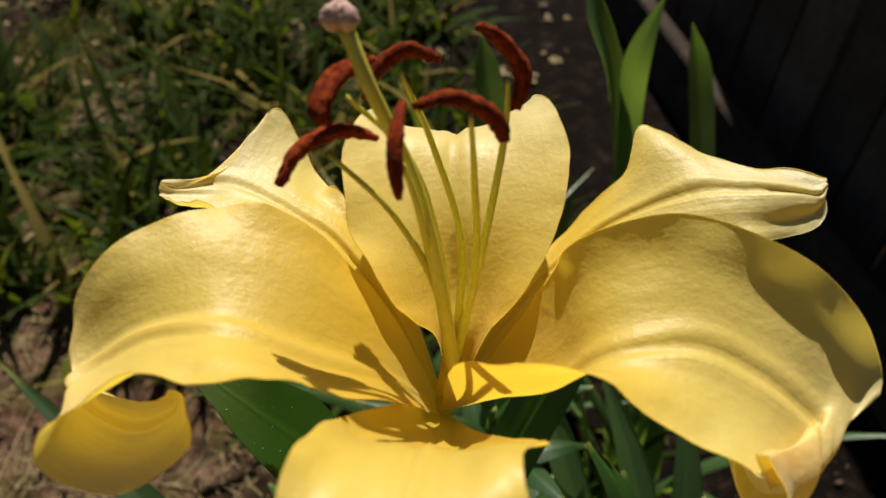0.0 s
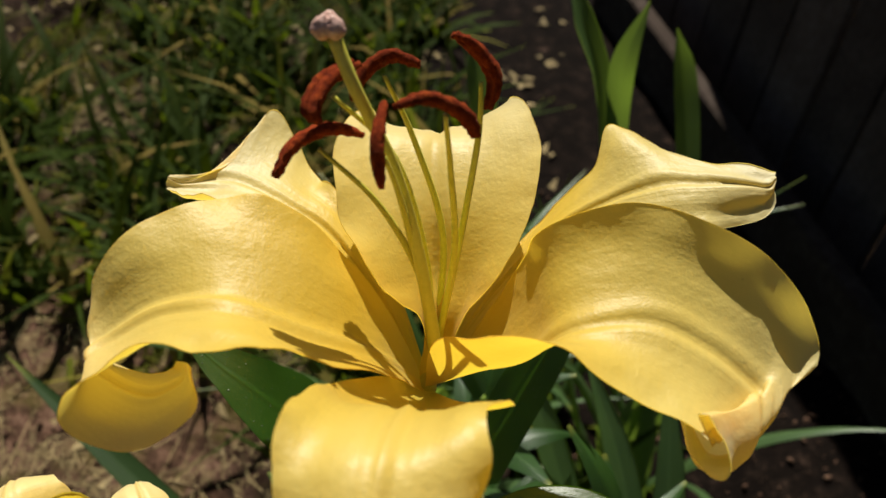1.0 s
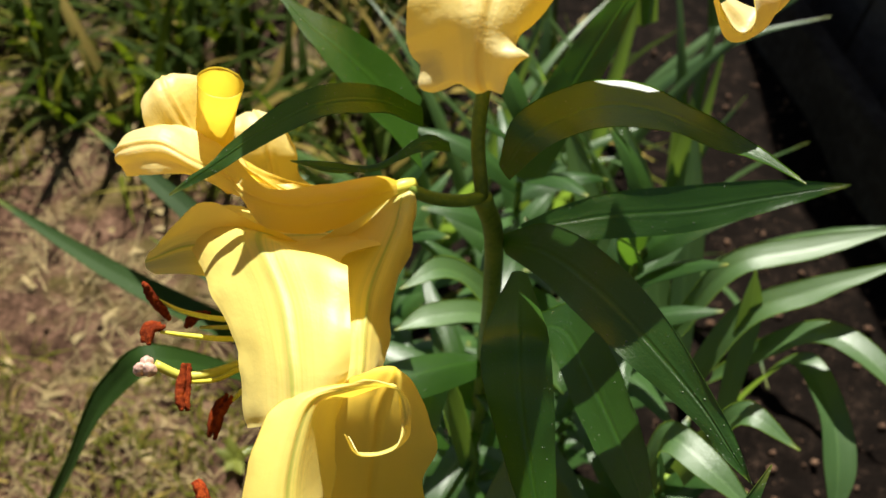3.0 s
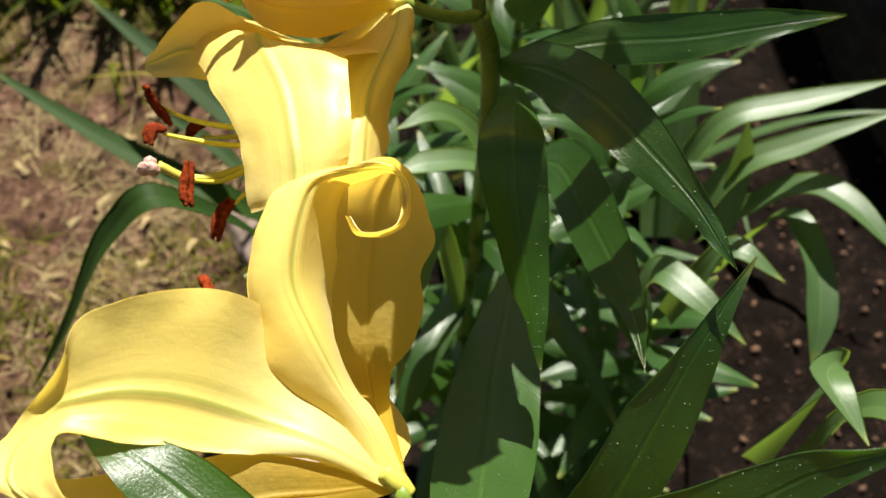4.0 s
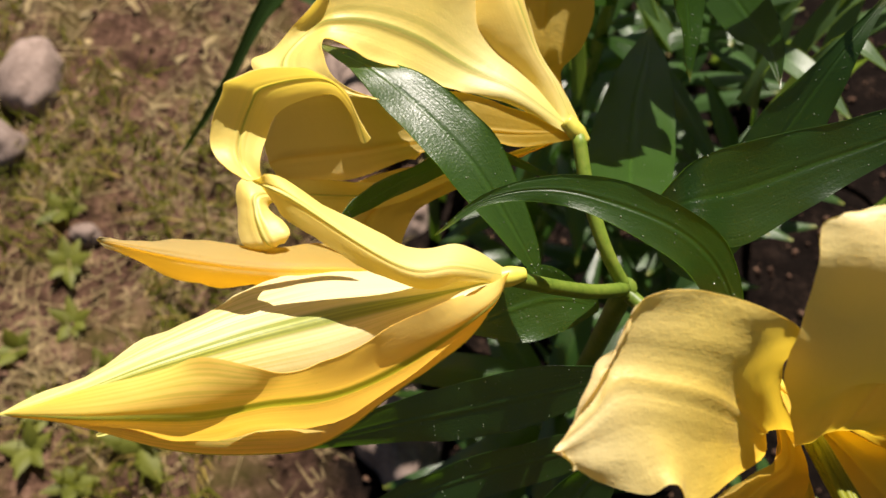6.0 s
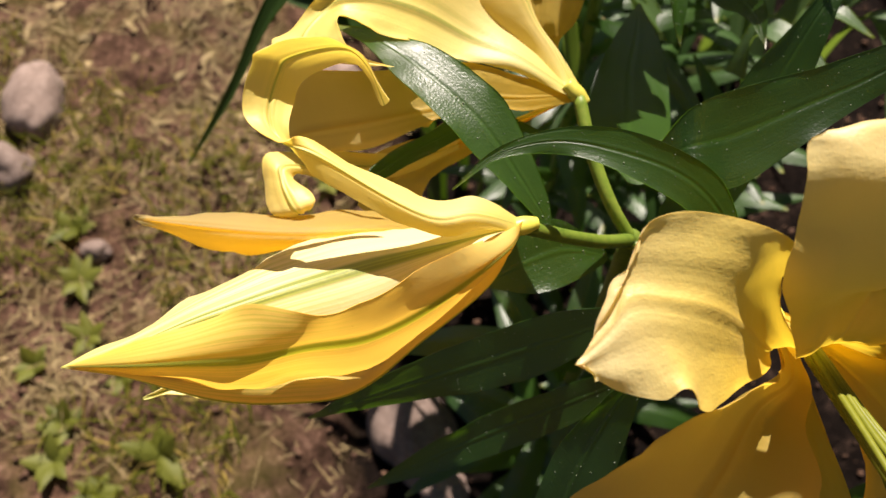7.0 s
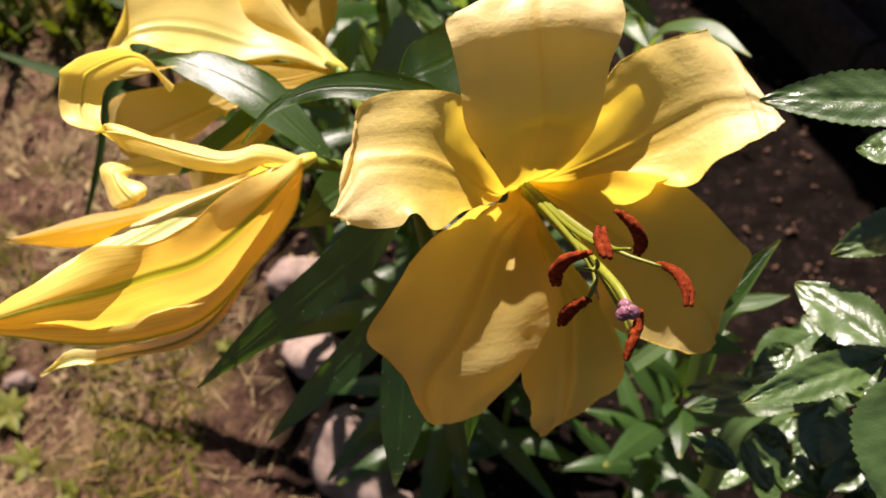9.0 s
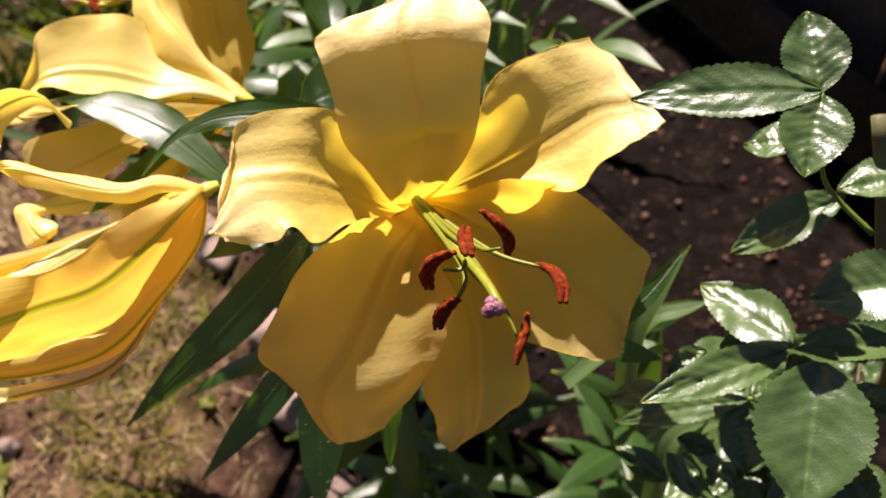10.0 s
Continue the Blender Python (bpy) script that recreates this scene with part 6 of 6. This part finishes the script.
def rose_leaf(plant, stalk, tip, size, up=(0, 0, 1), pairs=2):
    """A compound leaf: a stalk with an end leaflet and side pairs."""
    a, b = Vector(stalk), Vector(tip)
    part("leaf_stalk", tube([a, a.lerp(b, 0.5) + Vector(up) * 0.004, b], [0.0012, 0.0009, 0.0008], 7, 5), cane_brown, plant)
    d = (b - a).normalized()
    side = d.cross(Vector(up)).normalized()
    rose_leaflet(plant, b, b + d * size - Vector((0, 0, size * 0.15)), size * 0.33, up)
    for k in range(pairs):
        p = a.lerp(b, 0.92 - 0.45 * k)
        for s in (-1, 1):
            e = p + (side * s * 0.9 + d * 0.35).normalized() * size * (0.88 - 0.12 * k) - Vector((0, 0, size * random.uniform(0.0, 0.25)))
            rose_leaflet(plant, p + side * s * 0.002, e, size * 0.29, up)


rose = thing("rose_bush", tuple(on_ground(0.50, 0.02)), "rose bush with toothed glossy green leaves beside the lilies", "rose bush")
rose_leaflet(rose, (0.4636, -0.0340, 0.8882), (0.3824, -0.0214, 0.8863), 0.0142, (-0.05, -0.22, 0.97))
rose_leaflet(rose, (0.4636, -0.0335, 0.8861), (0.4656, 0.0023, 0.9035), 0.0155, (-0.05, -0.22, 0.97))
rose_leaflet(rose, (0.4624, -0.0370, 0.8884), (0.4474, -0.0696, 0.8736), 0.0158, (-0.05, -0.22, 0.97))
rose_leaflet(rose, (0.4846, -0.0495, 0.8319), (0.4341, -0.0521, 0.7989), 0.0125, (-0.05, -0.22, 0.97))
rose_leaflet(rose, (0.4665, -0.0308, 0.8528), (0.4442, -0.0160, 0.8392), 0.0121, (-0.05, -0.22, 0.97))
rose_leaflet(rose, (0.5141, -0.0478, 0.8391), (0.4814, -0.0470, 0.8338), 0.0129, (-0.05, -0.22, 0.97))
rose_leaflet(rose, (0.5021, -0.1029, 0.8347), (0.4571, -0.0922, 0.8119), 0.0174, (-0.05, -0.22, 0.97))
rose_leaflet(rose, (0.4537, -0.1022, 0.7853), (0.4223, -0.0546, 0.7782), 0.0160, (-0.05, -0.22, 0.97))
rose_leaflet(rose, (0.4499, -0.1047, 0.7860), (0.3718, -0.1282, 0.7979), 0.0110, (-0.05, -0.22, 0.97))
rose_leaflet(rose, (0.4550, -0.1030, 0.7847), (0.5182, -0.1011, 0.7728), 0.0116, (-0.05, -0.22, 0.97))
rose_leaflet(rose, (0.4543, -0.1032, 0.7782), (0.4603, -0.1174, 0.7609), 0.0100, (-0.05, -0.22, 0.97))
rose_leaflet(rose, (0.4438, -0.0994, 0.7271), (0.3769, -0.0846, 0.6862), 0.0099, (-0.05, -0.22, 0.97))
rose_leaflet(rose, (0.4443, -0.0992, 0.7247), (0.4384, -0.1308, 0.7004), 0.0161, (-0.05, -0.22, 0.97))
rose_leaflet(rose, (0.4471, -0.0975, 0.7260), (0.4677, -0.0944, 0.7217), 0.0093, (-0.05, -0.22, 0.97))
rose_leaflet(rose, (0.4594, -0.1164, 0.7933), (0.4370, -0.1760, 0.7666), 0.0276, (-0.05, -0.22, 0.97))
rose_leaflet(rose, (0.4862, -0.1127, 0.7516), (0.5187, -0.1202, 0.7328), 0.0087, (-0.05, -0.22, 0.97))
rose_leaflet(rose, (0.4155, -0.1354, 0.6845), (0.4019, -0.1099, 0.6917), 0.0082, (-0.05, -0.22, 0.97))
rose_leaflet(rose, (0.4092, -0.1041, 0.6961), (0.4307, -0.1124, 0.6894), 0.0071, (-0.05, -0.22, 0.97))
rose_leaflet(rose, (0.4336, -0.1339, 0.6918), (0.4205, -0.1232, 0.6938), 0.0106, (-0.05, -0.22, 0.97))
rose_leaflet(rose, (0.3990, -0.0956, 0.7406), (0.3686, -0.0872, 0.7222), 0.0085, (-0.05, -0.22, 0.97))
rose_leaflet(rose, (0.4022, -0.1189, 0.6722), (0.3768, -0.0967, 0.6770), 0.0092, (-0.05, -0.22, 0.97))
rose_leaflet(rose, (0.4225, -0.0807, 0.7518), (0.4001, -0.0884, 0.7461), 0.0079, (-0.05, -0.22, 0.97))
rose_leaflet(rose, (0.4727, -0.1781, 0.7645), (0.4633, -0.1529, 0.7588), 0.0128, (-0.05, -0.22, 0.97))
rose_leaflet(rose, (0.4444, -0.0909, 0.7752), (0.4225, -0.0910, 0.7691), 0.0086, (-0.05, -0.22, 0.97))
rose_leaflet(rose, (0.4856, -0.0015, 0.6100), (0.5342, -0.0079, 0.5793), 0.0152, (-0.05, -0.22, 0.97))
rose_leaflet(rose, (0.5223, -0.0572, 0.6791), (0.4813, -0.0560, 0.6994), 0.0123, (-0.05, -0.22, 0.97))
rose_leaflet(rose, (0.4322, -0.0882, 0.5616), (0.4598, -0.0636, 0.5929), 0.0180, (-0.05, -0.22, 0.97))
rose_leaflet(rose, (0.4592, -0.0536, 0.5753), (0.4534, -0.0242, 0.6182), 0.0187, (-0.05, -0.22, 0.97))
rose_leaflet(rose, (0.5010, -0.0829, 0.6141), (0.4590, -0.0851, 0.6331), 0.0124, (-0.05, -0.22, 0.97))
rose_leaflet(rose, (0.5855, -0.0899, 0.5421), (0.5486, -0.0745, 0.5430), 0.0143, (-0.05, -0.22, 0.97))
rose_leaflet(rose, (0.5577, -0.0999, 0.5814), (0.5148, -0.0942, 0.5850), 0.0142, (-0.05, -0.22, 0.97))
rose_leaflet(rose, (0.5392, -0.0346, 0.6798), (0.5847, -0.0438, 0.6646), 0.0151, (-0.05, -0.22, 0.97))
rose_leaflet(rose, (0.4782, -0.0508, 0.6479), (0.5117, -0.0580, 0.6546), 0.0122, (-0.05, -0.22, 0.97))
rose_leaflet(rose, (0.5046, -0.0523, 0.6616), (0.4738, -0.0705, 0.6378), 0.0159, (-0.05, -0.22, 0.97))
rose_leaflet(rose, (0.5836, -0.0137, 0.6222), (0.6261, -0.0217, 0.6017), 0.0135, (-0.05, -0.22, 0.97))
rose_leaflet(rose, (0.4349, -0.0320, 0.5897), (0.4937, -0.0343, 0.5532), 0.0176, (-0.05, -0.22, 0.97))
rose_leaflet(rose, (0.5454, -0.0942, 0.5304), (0.5980, -0.0952, 0.5050), 0.0145, (-0.05, -0.22, 0.97))
rose_leaflet(rose, (0.4535, -0.1144, 0.6182), (0.4182, -0.0937, 0.6472), 0.0162, (-0.05, -0.22, 0.97))
rose_leaflet(rose, (0.4728, -0.0349, 0.6729), (0.4250, -0.0634, 0.6767), 0.0174, (-0.05, -0.22, 0.97))
rose_leaflet(rose, (0.5664, -0.0280, 0.5786), (0.5533, -0.0510, 0.5598), 0.0129, (-0.05, -0.22, 0.97))
for stalk, tip, size in [
        ((0.545, -0.040, 0.640), (0.500, -0.030, 0.625), 0.046), ((0.520, -0.080, 0.600), (0.478, -0.052, 0.590), 0.044),
        ((0.520, -0.070, 0.620), (0.520, -0.100, 0.606), 0.048), ((0.500, -0.060, 0.560), (0.452, -0.080, 0.566), 0.042),
        ((0.520, -0.090, 0.590), (0.486, -0.118, 0.590), 0.044), ((0.560, -0.110, 0.600), (0.530, -0.130, 0.602), 0.046),
        ((0.580, -0.010, 0.600), (0.560, -0.045, 0.615), 0.046)]:
    rose_leaf(rose, stalk, tip, size)
part("cane", tube([(0.5030, -0.0243, 0.8573), (0.5080, -0.0585, 0.8057), (0.5124, -0.1035, 0.7079), (0.4900, 0.0100, 0.3000), (0.5000, 0.0200, 0.0100)], [0.0036, 0.0040, 0.0045, 0.005, 0.006], 10, 6, rough=0.0008), cane_brown, rose)
part("leaf_stalk", tube([(0.4934, -0.0686, 0.8234), (0.4781, -0.0533, 0.8353), (0.4662, -0.0518, 0.8556), (0.4634, -0.0350, 0.8874)], [0.0016, 0.0012, 0.0009], 8, 5), stem_green, rose)
part("leaf_stalk", tube([(0.5012, -0.0975, 0.7506), (0.4536, -0.1029, 0.7848)], [0.0016, 0.0010], 8, 5), stem_green, rose)
part("leaf_stalk", tube([(0.5117, -0.1085, 0.7040), (0.4660, -0.0997, 0.7215), (0.4444, -0.0987, 0.7250)], [0.0016, 0.0010], 8, 5), stem_green, rose)
